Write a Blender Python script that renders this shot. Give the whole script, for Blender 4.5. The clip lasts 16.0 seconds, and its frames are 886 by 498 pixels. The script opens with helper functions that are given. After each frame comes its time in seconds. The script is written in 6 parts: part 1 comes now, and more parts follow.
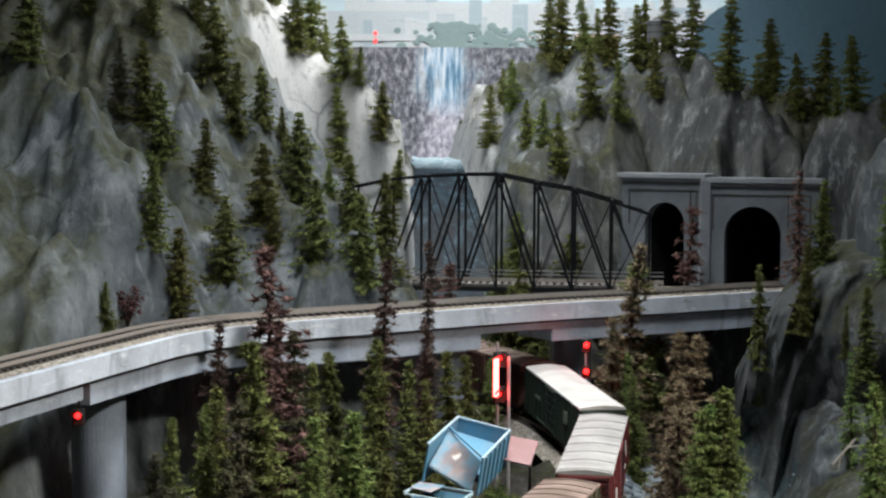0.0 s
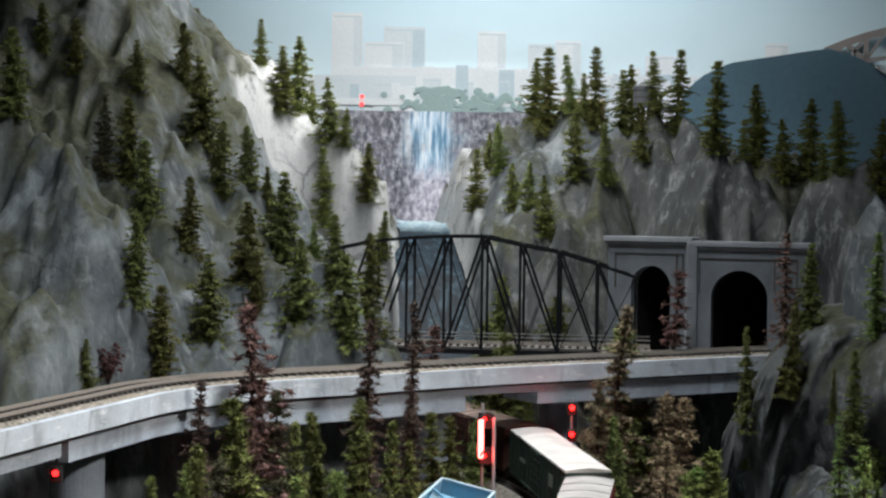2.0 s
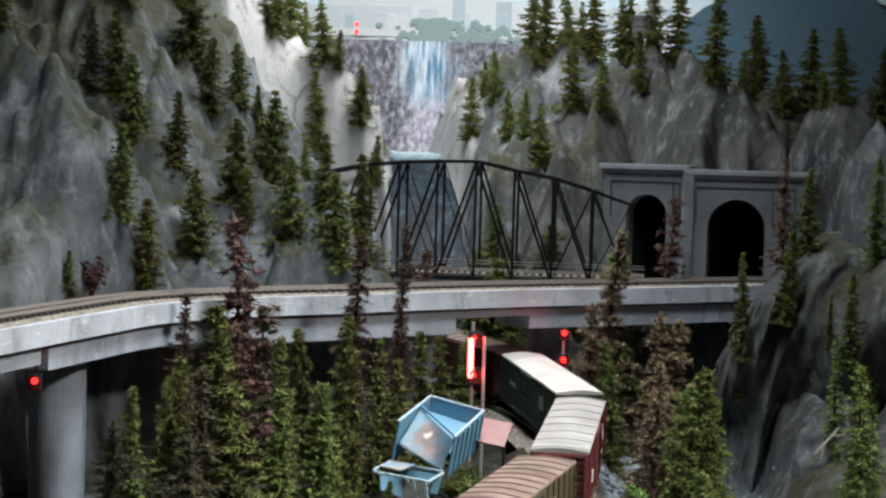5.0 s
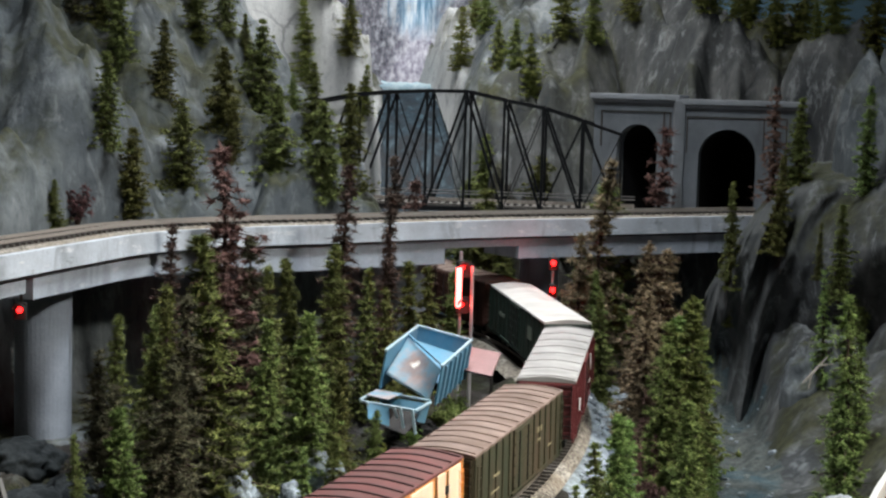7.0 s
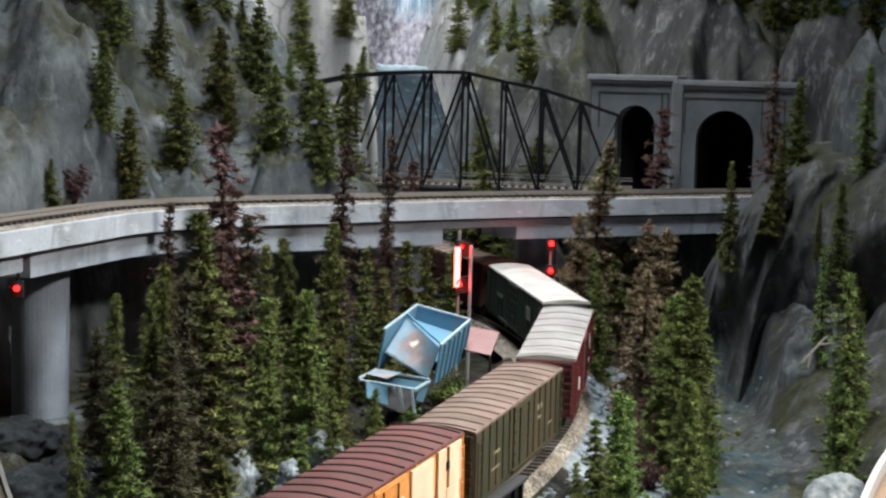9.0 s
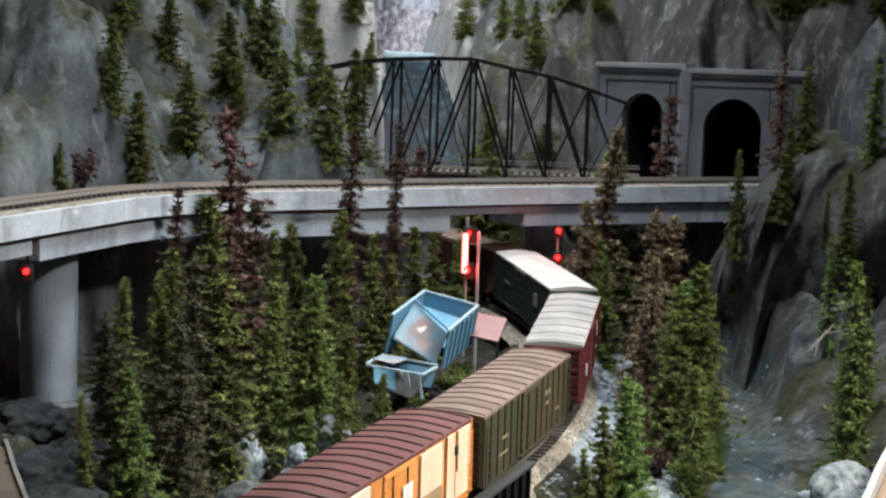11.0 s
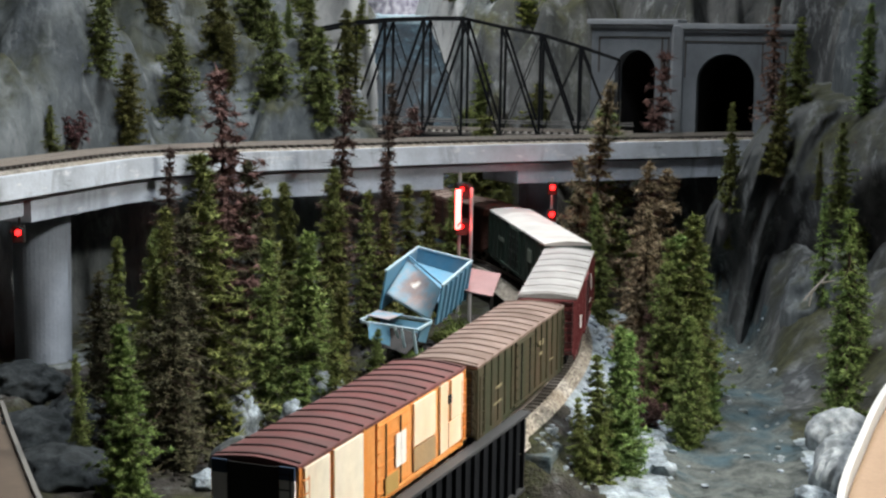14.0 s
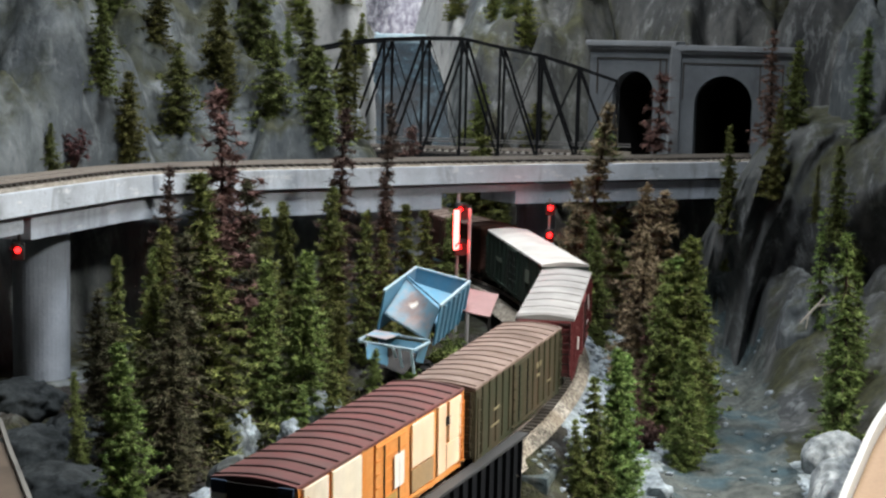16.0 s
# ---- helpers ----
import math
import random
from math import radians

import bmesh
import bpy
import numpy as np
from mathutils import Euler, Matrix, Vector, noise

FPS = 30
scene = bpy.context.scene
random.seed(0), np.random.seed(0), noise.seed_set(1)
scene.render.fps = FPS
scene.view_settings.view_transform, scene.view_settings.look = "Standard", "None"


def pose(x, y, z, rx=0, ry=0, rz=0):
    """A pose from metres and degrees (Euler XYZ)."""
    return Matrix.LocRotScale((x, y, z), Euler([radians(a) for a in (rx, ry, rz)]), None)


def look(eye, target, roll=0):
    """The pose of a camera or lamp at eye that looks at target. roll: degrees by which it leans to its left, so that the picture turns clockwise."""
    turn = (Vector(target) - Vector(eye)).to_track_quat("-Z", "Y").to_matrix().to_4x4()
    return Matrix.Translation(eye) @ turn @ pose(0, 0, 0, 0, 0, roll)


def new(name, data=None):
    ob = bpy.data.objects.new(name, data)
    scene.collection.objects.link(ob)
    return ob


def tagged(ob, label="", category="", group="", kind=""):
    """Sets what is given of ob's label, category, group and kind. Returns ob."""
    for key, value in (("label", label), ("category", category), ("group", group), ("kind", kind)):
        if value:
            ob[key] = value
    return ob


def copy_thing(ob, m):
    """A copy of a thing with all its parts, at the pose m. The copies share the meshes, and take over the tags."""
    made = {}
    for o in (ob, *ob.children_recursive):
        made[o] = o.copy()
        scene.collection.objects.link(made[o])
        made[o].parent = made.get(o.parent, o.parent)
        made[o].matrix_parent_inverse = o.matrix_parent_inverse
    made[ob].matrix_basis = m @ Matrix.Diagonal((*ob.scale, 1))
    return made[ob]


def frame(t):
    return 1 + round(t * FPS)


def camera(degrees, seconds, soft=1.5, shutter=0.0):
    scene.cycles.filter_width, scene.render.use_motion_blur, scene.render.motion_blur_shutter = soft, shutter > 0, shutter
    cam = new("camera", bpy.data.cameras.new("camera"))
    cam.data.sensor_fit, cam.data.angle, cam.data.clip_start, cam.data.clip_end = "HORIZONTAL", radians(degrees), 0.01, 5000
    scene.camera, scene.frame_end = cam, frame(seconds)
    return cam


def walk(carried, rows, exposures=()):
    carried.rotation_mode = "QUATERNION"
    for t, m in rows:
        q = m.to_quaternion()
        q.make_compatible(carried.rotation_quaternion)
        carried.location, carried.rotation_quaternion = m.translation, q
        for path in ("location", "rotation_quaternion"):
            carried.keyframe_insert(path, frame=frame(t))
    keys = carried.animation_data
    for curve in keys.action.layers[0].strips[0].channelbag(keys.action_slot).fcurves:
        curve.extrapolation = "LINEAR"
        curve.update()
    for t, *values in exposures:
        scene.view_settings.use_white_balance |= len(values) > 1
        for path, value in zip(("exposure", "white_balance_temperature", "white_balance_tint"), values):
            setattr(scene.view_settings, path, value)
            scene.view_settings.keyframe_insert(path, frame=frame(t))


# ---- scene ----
# ---------- the camera and its walk ----------
cam = camera(31.83, 16.0, soft=2.4)
walk(cam, [
    (0, pose(-0.0040, -0.0305, 0.2814, 86.143, -0.307, 0.859)),
    (0.5, pose(-0.0032, -0.0249, 0.2793, 88.372, -0.305, 0.910)),
    (1, pose(-0.0038, -0.0234, 0.2776, 89.297, -0.077, 0.597)),
    (1.5, pose(-0.0044, -0.0219, 0.2746, 89.007, -0.513, 0.381)),
    (2, pose(-0.0048, -0.0217, 0.2728, 88.731, -0.785, 0.306)),
    (2.5, pose(-0.0071, -0.0154, 0.2623, 88.189, -1.246, 0.083)),
    (3, pose(-0.0081, -0.0105, 0.2561, 88.259, -1.227, -0.015)),
    (5.5, pose(0.0012, 0.0054, 0.2424, 86.053, -1.697, 0.210)),
    (6, pose(0.0028, 0.0085, 0.2399, 84.949, -1.484, 0.036)),
    (6.5, pose(0.0019, 0.0071, 0.2409, 84.370, -1.385, -0.051)),
    (7, pose(0.0030, 0.0074, 0.2420, 84.533, -1.666, -0.051)),
    (7.5, pose(0.0035, 0.0086, 0.2396, 84.563, -1.821, -0.139)),
    (8, pose(0.0030, 0.0087, 0.2388, 84.471, -1.709, -0.197)),
    (8.5, pose(0.0038, 0.0091, 0.2362, 84.267, -1.603, -0.197)),
    (9, pose(0.0001, 0.0106, 0.2354, 84.096, -1.650, -0.271)),
    (11.5, pose(-0.0030, 0.0083, 0.2329, 83.571, -2.031, -0.072)),
    (12, pose(-0.0008, 0.0064, 0.2314, 83.489, -1.753, -0.063)),
    (12.5, pose(0.0017, 0.0070, 0.2306, 83.329, -1.411, -0.097)),
    (13, pose(0.0018, 0.0073, 0.2279, 83.134, -1.314, -0.141)),
    (13.5, pose(0.0012, 0.0078, 0.2255, 82.941, -1.255, -0.176)),
    (14, pose(0.0018, 0.0090, 0.2237, 82.586, -1.022, -0.234)),
    (14.5, pose(0.0001, 0.0067, 0.2242, 82.518, -1.373, -0.234)),
    (15, pose(0.0016, 0.0060, 0.2270, 82.848, -1.521, -0.319)),
    (15.5, pose(0.0016, 0.0049, 0.2268, 83.162, -1.364, -0.284)),
    (16, pose(-0.0001, 0.0061, 0.2266, 83.201, -1.478, -0.344)),
])

# ---------- world and lamps: a model-railway room under ceiling lights ----------
world = bpy.data.worlds.new("room_air")
scene.world = world
world.use_nodes = True
world.node_tree.nodes["Background"].inputs["Color"].default_value = (0.55, 0.66, 0.8, 1)
world.node_tree.nodes["Background"].inputs["Strength"].default_value = 0.001
scene.view_settings.exposure = -0.40

# lamps assumed out of view; places, aims and watts tuned to each area's brightness
# place, size, watts, colour, what it is turned to, how wide its reflector throws (degrees)
LAMPS = [((-0.02, 1.54, 0.80), (0.22, 0.09), 4.0, (0.99, 0.98, 0.96), (-0.08, 1.64, 0.36), 115),
         ((0.02, 0.98, 0.86), (0.34, 0.10), 4.9, (0.95, 0.98, 1.0), (-0.03, 1.02, 0.02), 108),
         ((0.08, 1.92, 1.00), (0.70, 0.10), 3.7, (0.97, 0.99, 1.0), (0.10, 2.20, 0.44), 110),
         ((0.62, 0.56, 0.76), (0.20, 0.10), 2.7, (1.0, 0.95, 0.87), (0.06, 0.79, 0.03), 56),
         ((0.05, -1.2, 1.32), (1.2, 0.16), 0.06, (0.95, 0.97, 1.0), (0.05, -1.2, 0.0), 180)]
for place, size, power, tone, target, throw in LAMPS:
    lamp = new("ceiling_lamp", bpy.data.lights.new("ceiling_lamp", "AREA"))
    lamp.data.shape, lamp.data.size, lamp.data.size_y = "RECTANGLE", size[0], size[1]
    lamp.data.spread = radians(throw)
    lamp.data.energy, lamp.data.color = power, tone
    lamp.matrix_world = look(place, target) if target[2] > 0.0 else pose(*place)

# ---------- materials ----------
class Nodes:
    """A small writer of node trees."""

    def __init__(self, name):
        self.mat = bpy.data.materials.new(name)
        self.mat.use_nodes = True
        self.tree = self.mat.node_tree
        self.bsdf = self.tree.nodes["Principled BSDF"]

    def node(self, kind, **sets):
        n = self.tree.nodes.new(kind)
        for key, value in sets.items():
            n.inputs[key.replace("_", " ")].default_value = value
        return n

    def link(self, a, b):
        self.tree.links.new(a, b)

    def coords(self, out="Object", scale=(1, 1, 1), turn=(0, 0, 0)):
        m = self.node("ShaderNodeMapping", Scale=scale, Rotation=turn)
        self.link(self.node("ShaderNodeTexCoord").outputs[out], m.inputs["Vector"])
        return m.outputs["Vector"]

    def noise(self, vec, scale, detail=4, rough=0.55, warp=0.0):
        n = self.node("ShaderNodeTexNoise", Scale=scale, Detail=detail, Roughness=rough, Distortion=warp)
        self.link(vec, n.inputs["Vector"])
        return n.outputs["Fac"]

    def ramp(self, fac, stops):
        r = self.node("ShaderNodeValToRGB")
        e = r.color_ramp.elements
        while len(e) < len(stops):
            e.new(0.5)
        for el, (at, col) in zip(e, stops):
            el.position, el.color = at, (*col, 1)
        self.link(fac, r.inputs["Fac"])
        return r.outputs["Color"]

    def mix(self, fac, a, b, blend="MIX"):
        m = self.tree.nodes.new("ShaderNodeMix")
        m.data_type, m.blend_type = "RGBA", blend
        for socket, value in ((m.inputs[0], fac), (m.inputs[6], a), (m.inputs[7], b)):
            if isinstance(value, (int, float)):
                socket.default_value = value
            elif isinstance(value, tuple):
                socket.default_value = (*value, 1)
            else:
                self.link(value, socket)
        return m.outputs[2]

    def math(self, op, a, b=0.0):
        m = self.tree.nodes.new("ShaderNodeMath")
        m.operation = op
        for socket, value in zip(m.inputs, (a, b)):
            if isinstance(value, (int, float)):
                socket.default_value = value
            else:
                self.link(value, socket)
        return m.outputs[0]

    def bump(self, height, strength=0.4, distance=0.001):
        b = self.node("ShaderNodeBump", Strength=strength, Distance=distance)
        self.link(height, b.inputs["Height"])
        self.link(b.outputs["Normal"], self.bsdf.inputs["Normal"])

    def done(self, colour, rough=0.7, metal=0.0, gloss=0.3):
        if isinstance(colour, tuple):
            self.bsdf.inputs["Base Color"].default_value = (*colour, 1)
        else:
            self.link(colour, self.bsdf.inputs["Base Color"])
        self.bsdf.inputs["Roughness"].default_value = rough
        self.bsdf.inputs["Metallic"].default_value = metal
        self.bsdf.inputs["Specular IOR Level"].default_value = gloss
        return self.mat


def tint(c, k):
    return tuple(min(1, v * k) for v in c)


def paint(name, colour, wear=(0.2, 0.15, 0.1), amount=0.35, rough=0.65, size=1.0, metal=0.0):
    """Weathered paint: grime in streaks and fine mottling."""
    n = Nodes(name)
    big = n.noise(n.coords(scale=(1, 1, 0.35)), 45 * size, 5, 0.6)
    fine = n.noise(n.coords(), 420 * size, 3)
    c = n.mix(n.ramp(big, [(0.42, (0, 0, 0)), (0.72, (amount,) * 3)]), colour, wear)
    c = n.mix(n.ramp(fine, [(0.35, (0, 0, 0)), (0.75, (0.3,) * 3)]), c, tint(colour, 0.6))
    n.bump(fine, 0.15, 0.0004)
    return n.done(c, rough, metal)


def plain(name, colour, rough=0.6, metal=0.0, gloss=0.3):
    n = Nodes(name)
    fine = n.noise(n.coords(), 300, 3)
    return n.done(n.mix(n.ramp(fine, [(0.3, (0, 0, 0)), (0.8, (0.35,) * 3)]), colour, tint(colour, 0.7)), rough, metal, gloss)


def rock_material():
    n = Nodes("painted_plaster_rock")
    v = n.coords()
    big = n.noise(v, 6, 5, 0.6, 0.5)
    mid = n.noise(n.coords(scale=(1, 1, 0.5)), 15, 6, 0.62, 0.6)
    streak = n.noise(n.coords(scale=(1, 1, 0.25)), 55, 5, 0.6, 0.8)
    fine = n.noise(v, 260, 4, 0.6)
    c = n.ramp(mid, [(0.36, (0.045, 0.053, 0.060)), (0.50, (0.098, 0.112, 0.121)), (0.64, (0.20, 0.218, 0.228))])
    c = n.mix(n.ramp(big, [(0.42, (0, 0, 0)), (0.64, (0.5,) * 3)]), c, (0.107, 0.122, 0.124))
    c = n.mix(n.ramp(streak, [(0.54, (0, 0, 0)), (0.74, (0.4,) * 3)]), c, (0.04, 0.048, 0.056))
    # paler plaster on far slopes beside the gorge, bright light there put into it
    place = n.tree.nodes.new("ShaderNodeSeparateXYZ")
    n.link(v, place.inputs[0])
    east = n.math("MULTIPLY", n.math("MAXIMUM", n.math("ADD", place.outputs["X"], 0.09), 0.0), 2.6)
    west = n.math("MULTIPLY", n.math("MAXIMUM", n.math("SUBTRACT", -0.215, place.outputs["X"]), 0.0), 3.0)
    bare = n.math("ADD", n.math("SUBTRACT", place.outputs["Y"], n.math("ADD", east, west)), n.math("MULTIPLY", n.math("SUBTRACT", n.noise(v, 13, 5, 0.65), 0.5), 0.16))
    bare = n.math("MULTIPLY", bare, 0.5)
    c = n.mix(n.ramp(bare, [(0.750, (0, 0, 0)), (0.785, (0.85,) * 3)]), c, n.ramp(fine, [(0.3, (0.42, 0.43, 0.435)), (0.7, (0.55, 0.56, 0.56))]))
    # darker tint for dimmer light over the tunnels, warmed like the rock there
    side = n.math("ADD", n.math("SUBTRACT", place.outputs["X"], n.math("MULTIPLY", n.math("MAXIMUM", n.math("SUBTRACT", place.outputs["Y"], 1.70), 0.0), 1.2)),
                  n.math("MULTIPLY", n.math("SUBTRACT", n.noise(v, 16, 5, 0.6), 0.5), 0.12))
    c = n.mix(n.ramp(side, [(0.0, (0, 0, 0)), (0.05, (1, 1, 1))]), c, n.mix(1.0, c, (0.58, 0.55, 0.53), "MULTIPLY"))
    # thin creases of the plaster cloth, darkened in colour and sunk in the bump
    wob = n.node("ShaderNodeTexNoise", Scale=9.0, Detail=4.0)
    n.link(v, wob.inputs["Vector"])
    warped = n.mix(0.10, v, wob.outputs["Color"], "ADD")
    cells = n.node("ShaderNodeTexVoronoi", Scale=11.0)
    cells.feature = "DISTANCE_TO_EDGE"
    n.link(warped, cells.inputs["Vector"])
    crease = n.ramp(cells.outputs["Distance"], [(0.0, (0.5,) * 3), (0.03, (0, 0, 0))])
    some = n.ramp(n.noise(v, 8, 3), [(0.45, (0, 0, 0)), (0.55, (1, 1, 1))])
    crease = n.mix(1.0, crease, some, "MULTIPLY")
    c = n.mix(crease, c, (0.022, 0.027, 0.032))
    c = n.mix(n.ramp(fine, [(0.5, (0, 0, 0)), (0.8, (0.35,) * 3)]), c, (0.07, 0.08, 0.088))
    # pale dry-brushed paint on the raised grain
    brushed = n.noise(n.coords(scale=(1, 1, 0.45), turn=(0.3, 0.5, 0)), 70, 7, 0.72, 0.4)
    c = n.mix(n.ramp(brushed, [(0.52, (0, 0, 0)), (0.66, (0.55,) * 3)]), c, (0.27, 0.29, 0.30))
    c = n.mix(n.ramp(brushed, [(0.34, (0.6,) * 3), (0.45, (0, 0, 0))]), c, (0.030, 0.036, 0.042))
    # moss and turf on the gentler ledges
    geo = n.tree.nodes.new("ShaderNodeNewGeometry")
    sep = n.tree.nodes.new("ShaderNodeSeparateXYZ")
    n.link(geo.outputs["Normal"], sep.inputs[0])
    flat = n.ramp(sep.outputs["Z"], [(0.22, (0, 0, 0)), (0.58, (1, 1, 1))])
    more = n.math("MINIMUM", n.math("MULTIPLY", n.math("MAXIMUM", n.math("SUBTRACT", -0.22, place.outputs["X"]), 0.0), 0.8), 0.06)
    patch = n.ramp(n.math("ADD", n.noise(v, 9, 5, 0.65), more), [(0.43, (0, 0, 0)), (0.54, (0.9,) * 3)])
    moss = n.ramp(n.noise(v, 160, 3), [(0.3, (0.016, 0.019, 0.009)), (0.7, (0.050, 0.052, 0.024))])
    c = n.mix(n.mix(1.0, flat, patch, "MULTIPLY"), c, moss)
    rough = n.math("ADD", mid, n.math("ADD", n.math("MULTIPLY", streak, 0.3), n.math("MULTIPLY", fine, 0.12)))
    n.bump(n.math("SUBTRACT", rough, n.math("MULTIPLY", crease, 0.2)), 0.75, 0.0045)
    return n.done(c, 0.8, 0, 0.2)


def ballast_material():
    n = Nodes("ballast")
    v = n.coords()
    grain = n.node("ShaderNodeTexVoronoi", Scale=620.0)
    n.link(v, grain.inputs["Vector"])
    c = n.ramp(grain.outputs["Color"], [(0.2, (0.11, 0.10, 0.088)), (0.8, (0.42, 0.39, 0.34))])
    c = n.mix(n.ramp(n.noise(v, 30, 4), [(0.4, (0, 0, 0)), (0.65, (0.6,) * 3)]), c, (0.22, 0.18, 0.135))
    n.bump(grain.outputs["Distance"], 0.8, 0.001)
    return n.done(c, 0.95, 0, 0.1)


def ground_material():
    n = Nodes("scattered_ground_cover")
    v = n.coords()
    big = n.noise(v, 16, 5, 0.65)
    mid = n.noise(v, 75, 5, 0.7)
    fine = n.noise(v, 480, 3)
    c = n.ramp(mid, [(0.42, (0.012, 0.011, 0.010)), (0.56, (0.035, 0.033, 0.030)), (0.80, (0.13, 0.14, 0.145))])
    turf = n.ramp(n.noise(v, 210, 3), [(0.3, (0.010, 0.013, 0.005)), (0.7, (0.050, 0.058, 0.018))])
    c = n.mix(n.ramp(big, [(0.44, (0, 0, 0)), (0.58, (0.75,) * 3)]), c, turf)
    c = n.mix(n.ramp(fine, [(0.4, (0, 0, 0)), (0.8, (0.5,) * 3)]), c, (0.05, 0.045, 0.04))
    n.bump(n.math("ADD", mid, n.math("MULTIPLY", fine, 0.5)), 0.8, 0.004)
    return n.done(c, 0.9, 0, 0.15)


def plaster_material(name, dark, light, stain, relief=0.004):
    n = Nodes(name)
    v = n.coords()
    big = n.noise(v, 22, 5, 0.6, 0.5)
    mid = n.noise(v, 90, 6, 0.7)
    fine = n.noise(v, 420, 3)
    c = n.ramp(mid, [(0.34, dark), (0.62, light)])
    c = n.mix(n.ramp(big, [(0.46, (0, 0, 0)), (0.64, (0.7,) * 3)]), c, stain)
    c = n.mix(n.ramp(fine, [(0.45, (0, 0, 0)), (0.8, (0.5,) * 3)]), c, tint(dark, 0.5))
    n.bump(n.math("ADD", mid, n.math("MULTIPLY", fine, 0.4)), 0.8, relief)
    return n.done(c, 0.85, 0, 0.2)


def concrete_material(name, colour, seams=0.35, chips=0.0):
    n = Nodes(name)
    v = n.coords()
    big = n.noise(v, 18, 5, 0.6)
    streak = n.noise(n.coords(scale=(1, 1, 0.30)), 45, 5, 0.65, 0.8)
    fine = n.noise(v, 500, 3)
    c = n.ramp(big, [(0.3, tint(colour, 0.65)), (0.7, tint(colour, 1.2))])
    c = n.mix(n.ramp(streak, [(0.53, (0, 0, 0)), (0.72, (seams,) * 3)]), c, tint(colour, 0.4))
    c = n.mix(n.ramp(fine, [(0.4, (0, 0, 0)), (0.8, (0.25,) * 3)]), c, tint(colour, 0.5))
    if chips:
        worn = n.noise(n.coords(scale=(0.45, 0.45, 1.8)), 75, 7, 0.72)
        c = n.mix(n.ramp(worn, [(0.58, (0, 0, 0)), (0.64, (chips,) * 3)]), c, (0.8, 0.82, 0.84))
        c = n.mix(n.ramp(worn, [(0.34, (chips * 0.8,) * 3), (0.40, (0, 0, 0))]), c, tint(colour, 0.25))
    n.bump(n.math("ADD", fine, big), 0.25, 0.001)
    return n.done(c, 0.75, 0, 0.25)


def foliage_material(name, dark, light):
    n = Nodes(name)
    info = n.tree.nodes.new("ShaderNodeObjectInfo")
    geo = n.tree.nodes.new("ShaderNodeNewGeometry")
    c = n.ramp(geo.outputs["Random Per Island"], [(0.0, dark), (1.0, light)])
    fine = n.noise(n.coords(), 500, 3)
    c = n.mix(n.ramp(fine, [(0.3, (0, 0, 0)), (0.7, (0.6,) * 3)]), c, tint(dark, 0.55))
    hsv = n.node("ShaderNodeHueSaturation", Saturation=1.0)
    hsv.inputs["Color"].default_value = (1, 1, 1, 1)
    n.link(c, hsv.inputs["Color"])
    n.link(n.math("ADD", n.math("MULTIPLY", info.outputs["Random"], 0.05), 0.475), hsv.inputs["Hue"])
    n.link(n.math("ADD", n.math("MULTIPLY", info.outputs["Random"], 0.5), 0.7), hsv.inputs["Value"])
    return n.done(hsv.outputs["Color"], 0.9, 0, 0.1)


def glow(name, colour, strength):
    n = Nodes(name)
    n.bsdf.inputs["Emission Color"].default_value = (*colour, 1)
    n.bsdf.inputs["Emission Strength"].default_value = strength
    return n.done(colour, 0.4)


def gorge_picture():
    """A print of a snowy gorge with a blue river."""
    n = Nodes("gorge_print")
    v = n.coords()
    sep = n.tree.nodes.new("ShaderNodeSeparateXYZ")
    n.link(v, sep.inputs[0])
    dots = n.noise(n.coords(scale=(1.3, 1, 0.8)), 120, 6, 0.75)
    lump = n.noise(v, 22, 4, 0.6)
    c = n.ramp(dots, [(0.36, (0.03, 0.035, 0.05)), (0.50, (0.17, 0.175, 0.21)), (0.64, (0.50, 0.51, 0.57))])
    c = n.mix(n.ramp(lump, [(0.4, (0, 0, 0)), (0.7, (0.5,) * 3)]), c, (0.26, 0.25, 0.29))
    # the open middle: sky-blue water above, snow below
    wob = n.math("MULTIPLY", n.math("SUBTRACT", lump, 0.5), 0.10)
    across = n.math("ABSOLUTE", n.math("ADD", n.math("ADD", sep.outputs["X"], 0.002), wob), 0)
    middle = n.ramp(across, [(0.012, (1, 1, 1)), (0.045, (0, 0, 0))])
    streaks = n.noise(n.coords(scale=(1, 1, 0.12)), 160, 4, 0.6)
    water = n.ramp(streaks, [(0.38, (0.13, 0.27, 0.42)), (0.50, (0.42, 0.60, 0.76)), (0.60, (0.78, 0.86, 0.94))])
    snow = n.ramp(dots, [(0.35, (0.22, 0.2, 0.3)), (0.5, (0.55, 0.54, 0.64)), (0.62, (0.82, 0.82, 0.88))])
    high = n.ramp(n.math("ADD", sep.outputs["Z"], wob), [(0.012, (0, 0, 0)), (0.045, (1, 1, 1))])
    c = n.mix(middle, c, n.mix(high, snow, water))
    return n.done(c, 0.55, 0, 0.3)


